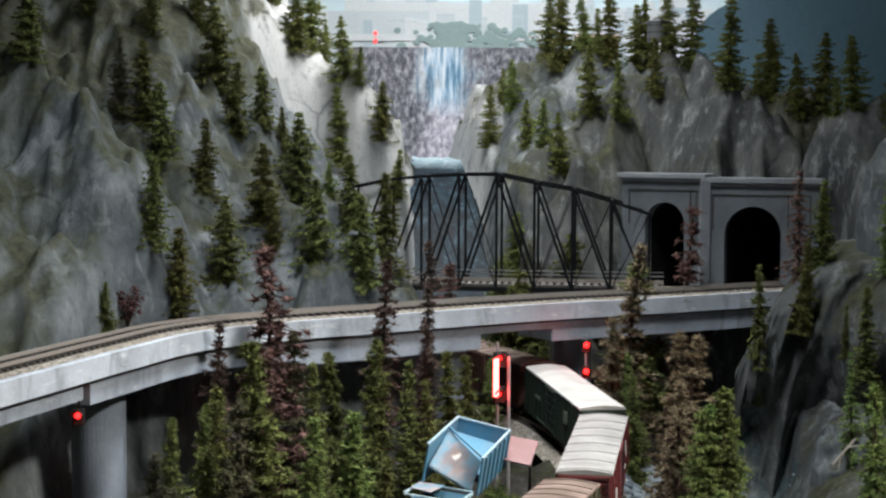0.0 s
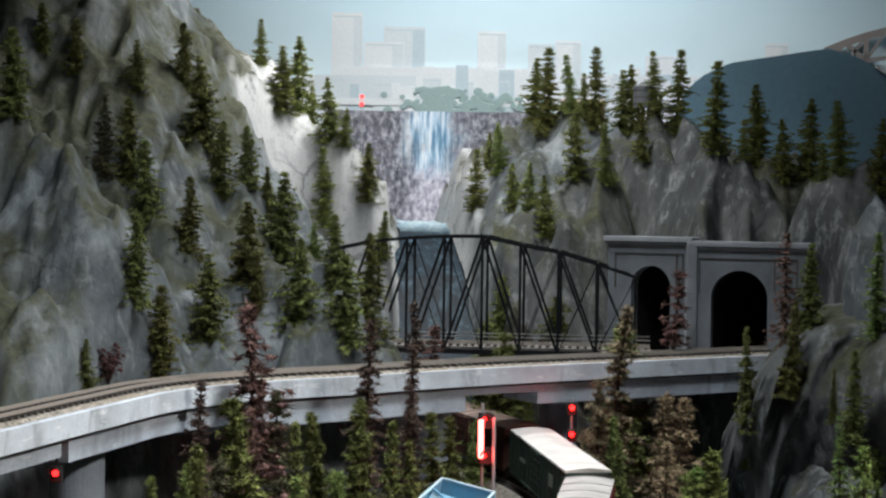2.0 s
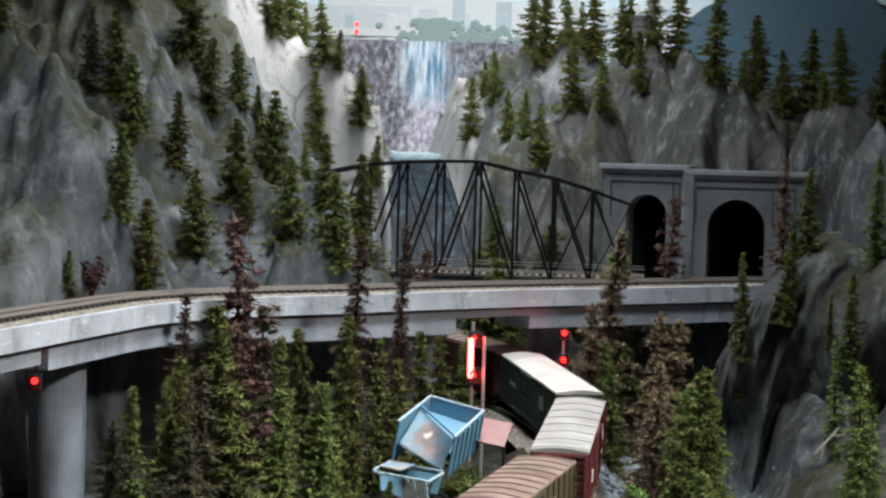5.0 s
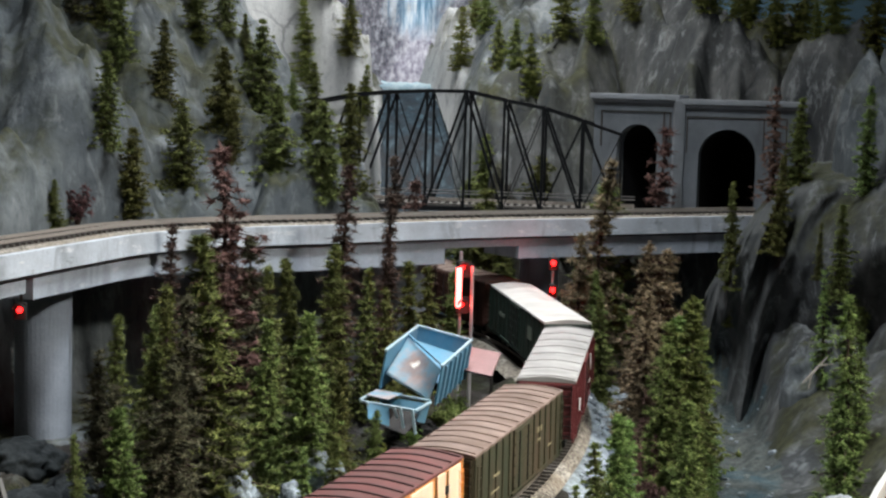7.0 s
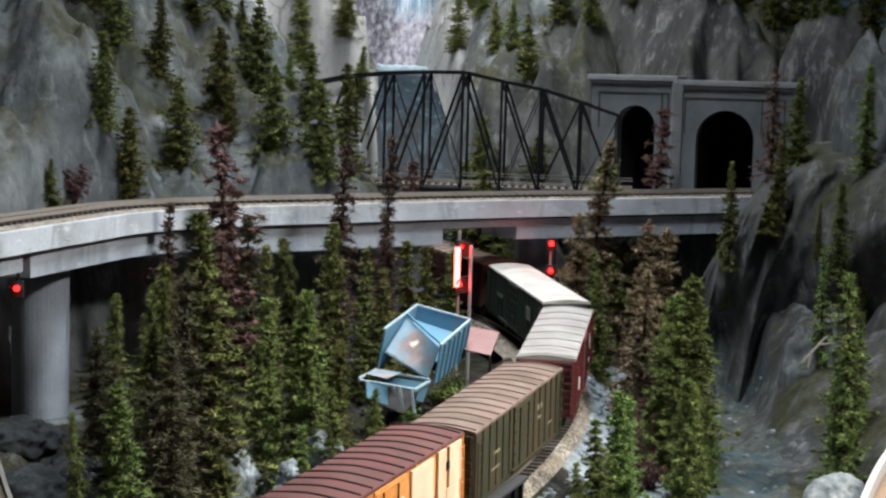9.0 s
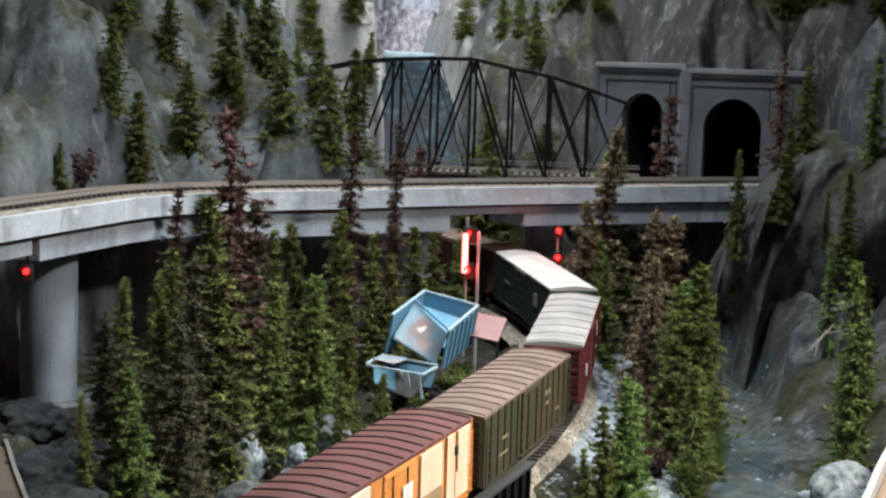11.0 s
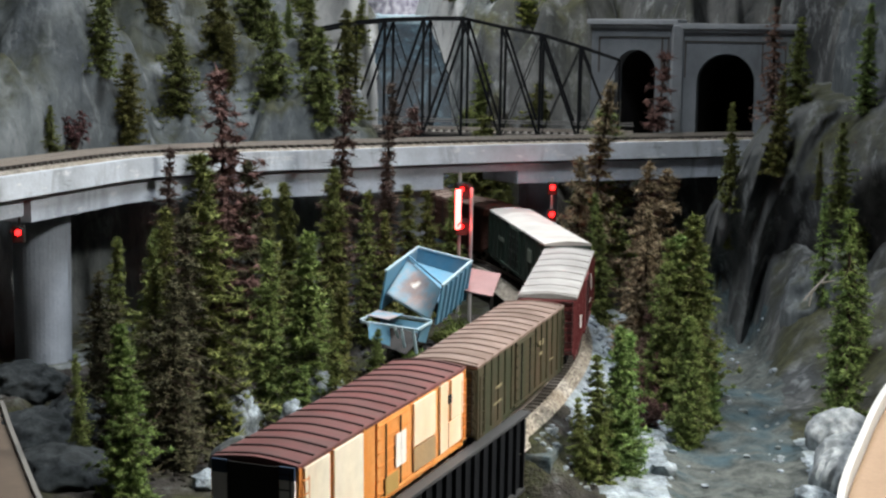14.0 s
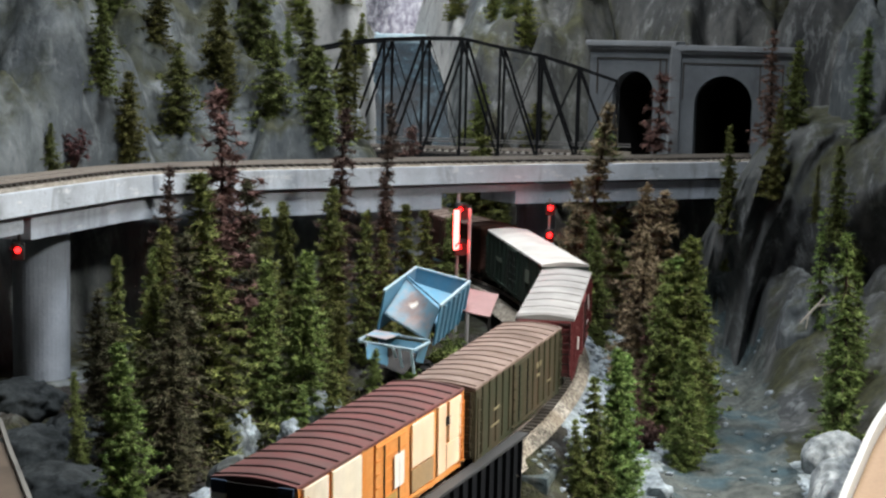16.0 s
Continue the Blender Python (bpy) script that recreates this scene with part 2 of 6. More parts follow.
def river_material():
    n = Nodes("poured_river")
    v = n.coords(scale=(1, 1, 0.2))
    s = n.noise(v, 70, 5, 0.65, 0.6)
    sep = n.tree.nodes.new("ShaderNodeSeparateXYZ")
    n.link(n.coords(), sep.inputs[0])
    # deep shade behind the truss is put into the lower fall's colour
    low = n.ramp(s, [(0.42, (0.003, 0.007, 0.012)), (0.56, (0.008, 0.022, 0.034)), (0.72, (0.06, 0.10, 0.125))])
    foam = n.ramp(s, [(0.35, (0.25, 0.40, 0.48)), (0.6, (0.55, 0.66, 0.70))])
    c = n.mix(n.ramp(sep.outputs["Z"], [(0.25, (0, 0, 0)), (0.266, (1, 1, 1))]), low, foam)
    n.bump(s, 0.5, 0.003)
    return n.done(c, 0.65, 0, 0.25)


def sky_material():
    n = Nodes("painted_sky")
    v = n.coords()
    sep = n.tree.nodes.new("ShaderNodeSeparateXYZ")
    n.link(v, sep.inputs[0])
    haze = n.math("ADD", sep.outputs["Z"], n.math("MULTIPLY", n.noise(v, 5, 4), 0.06))
    c = n.ramp(haze, [(0.46, (0.80, 0.90, 0.92)), (0.55, (0.68, 0.84, 0.90)), (0.80, (0.46, 0.68, 0.80))])
    return n.done(c, 0.8, 0, 0.2)


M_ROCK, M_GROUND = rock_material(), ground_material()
M_CONCRETE = concrete_material("grey_concrete", (0.40, 0.45, 0.52), 0.7, 0.25)
M_KERB = concrete_material("pale_kerb_concrete", (0.60, 0.66, 0.73), 0.8, 0.7)
M_PIER = concrete_material("pier_concrete", (0.23, 0.265, 0.32), 0.9)
M_PORTAL = concrete_material("portal_concrete", (0.165, 0.185, 0.207), 0.5)
M_CORNICE = concrete_material("cornice_concrete", (0.23, 0.25, 0.275), 0.3)
M_PLASTER = plaster_material("pale_plaster", (0.09, 0.11, 0.128), (0.40, 0.465, 0.52), (0.11, 0.128, 0.10))
M_KNOB = plaster_material("pale_knob_rock", (0.17, 0.185, 0.195), (0.33, 0.35, 0.36), (0.20, 0.215, 0.215))
M_BANK = plaster_material("white_bank_plaster", (0.15, 0.175, 0.195), (0.42, 0.45, 0.47), (0.16, 0.185, 0.18), 0.0015)
M_SHADED_ROCK = plaster_material("dark_pier_rock", (0.010, 0.013, 0.015), (0.034, 0.041, 0.045), (0.015, 0.020, 0.020), 0.002)
M_STREAM = plaster_material("stream_gravel", (0.028, 0.034, 0.034), (0.115, 0.128, 0.122), (0.034, 0.078, 0.105))
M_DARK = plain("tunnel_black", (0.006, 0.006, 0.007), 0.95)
M_BALLAST = ballast_material()
M_TIE = plain("dark_tie", (0.06, 0.055, 0.05), 0.9)
M_RAIL = plain("rail_steel", (0.42, 0.38, 0.34), 0.4, 0.35)
M_TRUSS = plain("black_bridge_paint", (0.006, 0.007, 0.009), 0.6, 0.0, 0.2)
M_WALL, M_CEIL = plain("room_wall", (0.12, 0.12, 0.125), 0.9), plain("room_ceiling", (0.10, 0.10, 0.10), 0.9)
M_BARK = plain("bark", (0.045, 0.03, 0.022), 0.95)
M_GREEN = foliage_material("fir_green", (0.038, 0.050, 0.019), (0.31, 0.36, 0.12))
M_BRIGHT = foliage_material("fresh_green", (0.055, 0.085, 0.026), (0.33, 0.43, 0.14))
M_OLIVE = foliage_material("olive_green", (0.07, 0.09, 0.028), (0.36, 0.40, 0.12))
M_BROWN = foliage_material("dead_brown", (0.09, 0.070, 0.048), (0.36, 0.275, 0.185))
M_RUST = foliage_material("rust_red", (0.085, 0.050, 0.046), (0.25, 0.145, 0.13))
M_UMBER = foliage_material("dark_umber", (0.060, 0.044, 0.038), (0.19, 0.135, 0.115))
M_PINE = foliage_material("pine_green", (0.036, 0.042, 0.016), (0.30, 0.325, 0.105))
M_DUSK = foliage_material("dusky_brown", (0.036, 0.036, 0.022), (0.16, 0.155, 0.095))
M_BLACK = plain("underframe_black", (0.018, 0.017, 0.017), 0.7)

# ---------- mesh helpers ----------
def mesh_ob(name, verts, faces, material, parent=None, label="", flat=True):
    me = bpy.data.meshes.new(name)
    me.from_pydata([tuple(v) for v in verts], [], faces)
    me.materials.append(material)
    if not flat:
        me.polygons.foreach_set("use_smooth", [True] * len(me.polygons))
    me.update()
    ob = new(name, me)
    if parent is not None:
        ob.parent = parent
    return tagged(ob, label)


def part(name, bm, material, parent=None, label="", flat=True):
    """Links a bmesh as one mesh object under a thing or a part."""
    bmesh.ops.recalc_face_normals(bm, faces=bm.faces)
    me = bpy.data.meshes.new(name)
    bm.to_mesh(me)
    bm.free()
    me.materials.append(material)
    if not flat:
        me.polygons.foreach_set("use_smooth", [True] * len(me.polygons))
    ob = new(name, me)
    if parent is not None:
        ob.parent = parent
    return tagged(ob, label)


def share(ob, m, parent=None, name=""):
    """Another object on the same mesh."""
    o = new(name or ob.name.split(".")[0], ob.data)
    o.parent = parent if parent is not None else ob.parent
    o.matrix_basis = m
    return o


def box(bm, size, m=None, bevel=0.0):
    """A box of the size, its middle at the pose m."""
    made = bmesh.ops.create_cube(bm, size=1)["verts"]
    bmesh.ops.scale(bm, vec=size, verts=made)
    if bevel:
        edges = list({e for v in made for e in v.link_edges})
        made = [v for v in bmesh.ops.bevel(bm, geom=edges, offset=bevel, segments=2, affect="EDGES", profile=0.6)["verts"]]
        made = list({v for v in made} | {v for e in edges if e.is_valid for v in e.verts})
    if m is not None:
        bmesh.ops.transform(bm, matrix=m, verts=[v for v in made if v.is_valid])
    return bm


def boxes(*items):
    """A bmesh of boxes (size, (x, y, z), bevel)."""
    bm = bmesh.new()
    for size, at, *rest in items:
        box(bm, size, Matrix.Translation(at), rest[0] if rest else 0)
    return bm


def rod(bm, a, b, r, sides=8, r2=None):
    a, b = Vector(a), Vector(b)
    d = b - a
    m = Matrix.Translation((a + b) / 2) @ d.to_track_quat("Z", "Y").to_matrix().to_4x4()
    bmesh.ops.create_cone(bm, cap_ends=True, segments=sides, radius1=r, radius2=r if r2 is None else r2, depth=d.length, matrix=m)
    return bm


def beam(bm, a, b, w, h):
    a, b = Vector(a), Vector(b)
    d = b - a
    m = Matrix.Translation((a + b) / 2) @ d.to_track_quat("X", "Z").to_matrix().to_4x4()
    return box(bm, (d.length, w, h), m)


def empty(name, m=None, label="", category="", group="", kind=""):
    ob = new(name)
    ob.empty_display_size = 0.01
    if m is not None:
        ob.matrix_basis = m
    return tagged(ob, label, category, group, kind)


def side_of(line):
    """Unit normals to the left of a plan line."""
    d = np.gradient(line, axis=0)
    d /= np.linalg.norm(d, axis=1)[:, None]
    return np.stack([-d[:, 1], d[:, 0]], 1)


def sweep(line, heights, profile, name, material, parent=None, label="", closed=True):
    """A profile (offset to the left, height) drawn along a plan line."""
    nrm = side_of(line)
    verts, faces, k = [], [], len(profile)
    for (x, y), (nx, ny), h in zip(line, nrm, heights):
        verts += [(x + nx * o, y + ny * o, h + z) for o, z in profile]
    for i in range(len(line) - 1):
        for j in range(k if closed else k - 1):
            a, b = i * k + j, i * k + (j + 1) % k
            faces.append((a, b, b + k, a + k))
    if closed:
        faces += [tuple(range(k))[::-1], tuple(range((len(line) - 1) * k, len(line) * k))]
    return mesh_ob(name, verts, faces, material, parent, label)


def resample(line, step):
    seg = np.linalg.norm(np.diff(line, axis=0), axis=1)
    s = np.concatenate([[0], np.cumsum(seg)])
    at = np.arange(0, s[-1], step)
    return np.stack([np.interp(at, s, line[:, k]) for k in range(2)], 1)

# ---------- the lie of the land (plan functions) ----------
TRACK = [(-0.19, 0.31), (-0.11, 0.49), (-0.032, 0.68), (0.035, 0.842), (0.064, 0.93), (0.0865, 1.032), (0.093, 1.132),
         (0.084, 1.239), (0.055, 1.345), (0.0, 1.445), (-0.075, 1.53), (-0.17, 1.59)]
DECK_Z = 0.143      # top of the viaduct's kerb
RAIL_Z = 0.146      # base of the upper rails
VIADUCT = [(-0.33, 0.66), (-0.292, 0.78), (-0.257, 0.905), (-0.228, 1.01), (-0.196, 1.105), (-0.135, 1.172), (-0.074, 1.216),
           (-0.01, 1.266), (0.082, 1.328), (0.165, 1.376), (0.265, 1.437), (0.33, 1.478)]


def spline(points, n=12):
    """Catmull-Rom through the points, n steps to a span."""
    pts = [np.array(q, float) for q in points]
    pts = [2 * pts[0] - pts[1]] + pts + [2 * pts[-1] - pts[-2]]
    out = []
    for a, b, c, d in zip(pts, pts[1:], pts[2:], pts[3:]):
        for i in range(n):
            t = i / n
            out.append(0.5 * (2 * b + (c - a) * t + (2 * a - 5 * b + 4 * c - d) * t * t + (3 * b - a - 3 * c + d) * t ** 3))
    out.append(pts[-2])
    return np.array(out)


TRACK_LINE = spline(TRACK)
VIADUCT_LINE = spline(VIADUCT)


def rail_height(y):
    return 0.018 + 0.0325 * (y - 0.68)


def hash2(i, j, s):
    v = np.sin(i * 127.1 + j * 311.7 + s * 74.7) * 43758.5453
    return v - np.floor(v)


def vnoise(x, y, s=0):
    """Smooth value noise, 0 to 1."""
    i, j = np.floor(x), np.floor(y)
    fx, fy = x - i, y - j
    fx, fy = fx * fx * (3 - 2 * fx), fy * fy * (3 - 2 * fy)
    a, b = hash2(i, j, s), hash2(i + 1, j, s)
    c, d = hash2(i, j + 1, s), hash2(i + 1, j + 1, s)
    return (a * (1 - fx) + b * fx) * (1 - fy) + (c * (1 - fx) + d * fx) * fy


def fbm(x, y, s=0, n=4):
    return sum(vnoise(x * 2 ** k, y * 2 ** k, s + k * 7) / 2 ** (k + 1) for k in range(n))


# heights of the rock by bearing (x / y) at seven depths
DEPTHS = [1.05, 1.2, 1.35, 1.5, 1.65, 1.8, 1.95]
WEST_ROCK = {
    -0.40: [0.16, 0.33, 0.48, 0.58, 0.64, 0.66, 0.66],
    -0.29: [0.10, 0.27, 0.42, 0.52, 0.58, 0.60, 0.60],
    -0.22: [0.05, 0.18, 0.33, 0.46, 0.54, 0.57, 0.56],
    -0.175: [0.0, 0.13, 0.28, 0.40, 0.44, 0.50, 0.50],
    -0.145: [-0.01, 0.09, 0.20, 0.26, 0.37, 0.485, 0.46],
    -0.09: [-0.01, 0.01, 0.165, 0.235, 0.30, 0.40, 0.37],
    -0.045: [-0.01, 0.0, 0.08, 0.19, 0.265, 0.29, 0.27],
    -0.015: [-0.01, 0.0, 0.01, 0.03, 0.08, 0.19, 0.26]}
EAST_ROCK = {
    0.02: [-0.01, 0.0, 0.01, 0.01, 0.03, 0.22, 0.35],
    0.06: [-0.01, 0.0, 0.01, 0.01, 0.06, 0.33, 0.37],
    0.11: [-0.01, 0.0, 0.01, 0.02, 0.10, 0.38, 0.38],
    0.16: [-0.01, -0.01, 0.0, 0.06, 0.20, 0.39, 0.37],
    0.185: [-0.01, -0.01, 0.085, 0.12, 0.31, 0.365, 0.33],
    0.21: [-0.01, 0.0, 0.13, 0.14, 0.30, 0.35, 0.32],
    0.25: [0.0, 0.08, 0.15, 0.17, 0.30, 0.34, 0.32],
    0.31: [0.05, 0.15, 0.27, 0.31, 0.33, 0.345, 0.32],
    0.42: [0.10, 0.20, 0.29, 0.32, 0.34, 0.34, 0.32]}


def catmull(a, b, c, d, t):
    return 0.5 * (2 * b + (c - a) * t + (2 * a - 5 * b + 4 * c - d) * t * t + (3 * b - a - 3 * c + d) * t ** 3)


def rock_base(x, y):
    us = np.array(list(WEST_ROCK) + list(EAST_ROCK))
    net = np.array(list(WEST_ROCK.values()) + list(EAST_ROCK.values()))
    net = np.hstack([np.full((len(us), 1), -0.012), net])            # foot, at depth 0.9
    u = np.clip(x / np.maximum(y, 0.3), us[0], us[-1] - 1e-6)
    v = np.clip((y - 0.9) / 0.15, 0, 7 - 1e-6)
    iu = np.clip(np.searchsorted(us, u, side="right") - 1, 0, len(us) - 2)
    tu = (u - us[iu]) / (us[iu + 1] - us[iu])
    iv = np.floor(v).astype(int)
    tv = v - iv

    def row(k):
        k = np.clip(k, 0, len(us) - 1)
        g = lambda m: net[k, np.clip(m, 0, 7)]
        return catmull(g(iv - 1), g(iv), g(iv + 1), g(iv + 2), tv)
    return catmull(row(iu - 1), row(iu), row(iu + 1), row(iu + 2), tu)


def line_distance(x, y, line):
    best = np.full(np.shape(x), 9.0)
    near = np.zeros(np.shape(x))
    for (ax, ay), (bx, by) in zip(line[:-1:3], line[3::3]):
        dx, dy = bx - ax, by - ay
        t = np.clip(((x - ax) * dx + (y - ay) * dy) / (dx * dx + dy * dy), 0, 1)
        d = np.hypot(x - ax - t * dx, y - ay - t * dy)
        near = np.where(d < best, ay + t * dy, near)
        best = np.minimum(best, d)
    return best, near


def smooth(a, b, v):
    t = np.clip((v - a) / (b - a), 0, 1)
    return t * t * (3 - 2 * t)


# crests that the plaster cloth hangs from: fall beside the crest, rounding, and places along it (x, y, z)
CRESTS = [
    (1.05, 0.012, [(-0.323, 1.76, 0.523), (-0.288, 1.74, 0.478), (-0.253, 1.72, 0.459), (-0.212, 1.70, 0.432), (-0.165, 1.66, 0.399), (-0.125, 1.62, 0.353), (-0.098, 1.58, 0.316), (-0.080, 1.55, 0.284), (-0.072, 1.52, 0.259)]),
    (1.10, 0.020, [(-0.477, 1.50, 0.536), (-0.401, 1.55, 0.539), (-0.358, 1.62, 0.542), (-0.335, 1.67, 0.525)]),
    (1.25, 0.012, [(-0.312, 1.60, 0.493), (-0.279, 1.55, 0.430), (-0.259, 1.50, 0.375), (-0.244, 1.48, 0.334)]),
    (0.85, 0.020, [(-0.244, 1.48, 0.326), (-0.208, 1.42, 0.282), (-0.181, 1.38, 0.238), (-0.150, 1.34, 0.195)]),
    (1.15, 0.014, [(-0.334, 1.40, 0.314), (-0.294, 1.36, 0.293), (-0.261, 1.32, 0.259), (-0.228, 1.30, 0.231), (-0.201, 1.28, 0.213), (-0.177, 1.26, 0.180)]),
    (1.70, 0.014, [(-0.430, 1.30, 0.400), (-0.353, 1.25, 0.353), (-0.320, 1.225, 0.325), (-0.305, 1.205, 0.293), (-0.287, 1.19, 0.262)]),
    (1.60, 0.016, [(-0.400, 1.17, 0.300), (-0.345, 1.13, 0.245), (-0.322, 1.11, 0.190)]),
    (2.10, 0.008, [(-0.353, 1.25, 0.350), (-0.333, 1.17, 0.245), (-0.312, 1.11, 0.160)]),
    (2.10, 0.006, [(-0.294, 1.36, 0.290), (-0.272, 1.26, 0.220), (-0.252, 1.18, 0.150)]),
    (2.10, 0.006, [(-0.228, 1.30, 0.229), (-0.214, 1.24, 0.175), (-0.205, 1.21, 0.145)]),
    (2.10, 0.008, [(-0.208, 1.42, 0.282), (-0.188, 1.34, 0.215), (-0.160, 1.28, 0.155)]),
    (2.10, 0.008, [(-0.259, 1.50, 0.372), (-0.250, 1.42, 0.310), (-0.236, 1.36, 0.255)]),
    (1.60, 0.008, [(-0.206, 1.70, 0.440), (-0.205, 1.58, 0.345), (-0.200, 1.50, 0.290)]),
    (1.60, 0.008, [(-0.165, 1.66, 0.398), (-0.160, 1.56, 0.315), (-0.150, 1.48, 0.245)]),
    (1.70, 0.008, [(-0.125, 1.62, 0.350), (-0.118, 1.54, 0.280), (-0.105, 1.47, 0.210)]),
    (1.00, 0.030, [(-0.165, 1.395, 0.170), (-0.120, 1.395, 0.182), (-0.092, 1.395, 0.168)]),
    (1.10, 0.020, [(0.030, 1.97, 0.385), (0.072, 1.95, 0.412), (0.113, 1.92, 0.390), (0.146, 1.90, 0.405), (0.176, 1.85, 0.393)]),
    (1.30, 0.010, [(0.113, 1.92, 0.385), (0.100, 1.82, 0.340), (0.085, 1.75, 0.290)]),
    (3.00, 0.010, [(0.111, 1.66, 0.272), (0.123, 1.66, 0.297), (0.155, 1.68, 0.312), (0.171, 1.75, 0.350)]),
    (3.40, 0.012, [(0.171, 1.80, 0.383), (0.224, 1.75, 0.374), (0.252, 1.71, 0.357), (0.270, 1.67, 0.349), (0.297, 1.65, 0.343), (0.330, 1.64, 0.331)]),
    (3.60, 0.008, [(0.270, 1.67, 0.345), (0.262, 1.625, 0.290), (0.258, 1.60, 0.250)]),
    (3.60, 0.008, [(0.312, 1.65, 0.337), (0.300, 1.61, 0.285), (0.296, 1.585, 0.240)]),
    (1.20, 0.020, [(0.177, 1.86, 0.395), (0.216, 1.85, 0.392), (0.267, 1.83, 0.388), (0.298, 1.81, 0.369), (0.352, 1.78, 0.347), (0.404, 1.75, 0.330), (0.504, 1.72, 0.319)]),
    (2.40, 0.030, [(0.318, 1.47, 0.258), (0.334, 1.48, 0.290), (0.352, 1.49, 0.306), (0.368, 1.50, 0.320), (0.384, 1.50, 0.312), (0.45, 1.50, 0.310)]),
    (2.40, 0.025, [(0.372, 1.50, 0.312), (0.366, 1.44, 0.250), (0.360, 1.41, 0.190)])]


def crest_height(x, y, fall, round_by, points):
    """A ridge: its crest line less the fall with the distance from it."""
    best = np.full(np.shape(x), -1.0)
    for (ax, ay, az), (bx, by, bz) in zip(points, points[1:]):
        dx, dy = bx - ax, by - ay
        t = np.clip(((x - ax) * dx + (y - ay) * dy) / (dx * dx + dy * dy), 0, 1)
        d = np.hypot(x - ax - t * dx, y - ay - t * dy)
        best = np.maximum(best, az + t * (bz - az) - fall * (np.sqrt(d * d + round_by ** 2) - round_by))
    return best


def soft_max(a, b, k=0.005):
    h = np.clip(0.5 + 0.5 * (b - a) / k, 0, 1)
    return a + (b - a) * h + k * h * (1 - h) * 0.5


def terrain(x, y):
    """Height of the modelled ground and rock at a place of the plan."""
    x, y = np.asarray(x, float), np.asarray(y, float)
    warp = fbm(x * 6, y * 6, 3) * 0.10
    # the crests wander a little
    wx, wy = x + 0.020 * (fbm(x * 14, y * 14, 91) - 0.47), y + 0.020 * (fbm(x * 14, y * 14, 97) - 0.47)
    base = rock_base(x, y)
    z = base - 0.050 * smooth(0.05, 0.16, base) - 0.07 * smooth(1.52, 1.70, y) * smooth(-0.02, -0.08, x)
    for fall, round_by, points in CRESTS:
        z = soft_max(z, crest_height(wx, wy, fall, round_by, points))
    rocky = smooth(0.02, 0.10, z)
    ridge = 1 - 2 * np.abs(fbm((x + warp) * 9, (y + warp) * 5, 11, 3) - 0.5) * 2.0      # creased plaster cloth
    small = 1 - 2 * np.abs(fbm((x - warp) * 26, (y + warp) * 15, 23, 3) - 0.47) * 2.0
    tiny = 1 - 2 * np.abs(fbm((x + warp) * 70, (y - warp) * 45, 29, 2) - 0.38) * 2.0
    gully = np.abs(2 * vnoise((x + warp * 0.5) * 23, (y - x) * 8, 101) - 1)      # sharp-bottomed gullies between rounded folds
    nick = np.abs(2 * vnoise((x - warp) * 52, (y + 0.6 * x) * 24, 107) - 1)
    z = z + rocky * (0.034 * (np.sqrt(gully + 0.004) - 0.62) + 0.009 * (np.sqrt(nick + 0.004) - 0.62))
    z = z + rocky * (0.030 * (ridge - 0.72) + 0.020 * (small - 0.7) + 0.006 * (tiny - 0.7))
    z = z + 0.012 * (fbm(x * 22, y * 22, 41) - 0.5) * (1 - rocky) + 0.004 * (fbm(x * 70, y * 70, 47) - 0.5)
    # broken rock round the foot of the left pier
    z = z + 0.026 * (fbm(x * 34, y * 34, 83) - 0.45) * smooth(-0.16, -0.20, x) * (1 - rocky)
    # embankment of the lower line; a dip under the girder bridge
    d, near = line_distance(x, y, TRACK_LINE)
    bank = rail_height(near) - 0.0085
    solid = smooth(0.80, 0.84, near)
    k = (1 - smooth(0.020, 0.062, d)) * solid * (y > 0.7)
    z = z * (1 - k) + bank * k
    dip = (1 - smooth(0.05, 0.12, d)) * (1 - solid)
    z = z - 0.024 * dip
    # the mound that the wrecked wagons lie on
    heap = np.exp(-((x + 0.006) / 0.052) ** 2 - ((y - 1.040) / 0.058) ** 2) * smooth(0.019, 0.034, d)
    z = z + (0.041 + 0.008 * (fbm(x * 60, y * 60, 53) - 0.5)) * heap
    # the steep-sided stream gully
    mid, half = 0.200 + 0.13 * (y - 1.05), 0.036 + 0.02 * (y - 1.0)
    inside = (1 - smooth(half - 0.008, half + 0.010, np.abs(x - mid))) * smooth(0.72, 0.84, y) * (1 - smooth(0, 0.02, y - 1.263 - 0.13 * (1 - smooth(0.222, 0.240, x))))
    floor_z = -0.018 + 0.010 * (fbm(x * 40, y * 40, 61) - 0.5) + 0.006 * smooth(1.0, 1.04, y)
    z = z * (1 - inside) + np.minimum(z, floor_z) * inside
    # the channel that the poured river falls through
    run = np.clip((2.05 - y) / 0.62, 0, 1)
    bed = np.interp(run, [0, 0.16, 0.36, 0.55, 1], [0.262, 0.258, 0.20, 0.05, 0.012]) - 0.010
    off = np.abs(x + 0.052 - 0.07 * run)
    open_to = (1 - smooth(0.020 + 0.042 * run, 0.036 + 0.052 * run, off)) * smooth(1.40, 1.46, y)
    z = z * (1 - open_to) + np.minimum(z, bed) * open_to
    # keep the rock clear of the upper deck
    d2, _ = line_distance(x, y, VIADUCT_LINE[VIADUCT_LINE[:, 0] < 0.285])
    side = 1 - smooth(0.062, 0.085, d2)
    z = z * (1 - side) + np.minimum(z, 0.012) * side
    return z

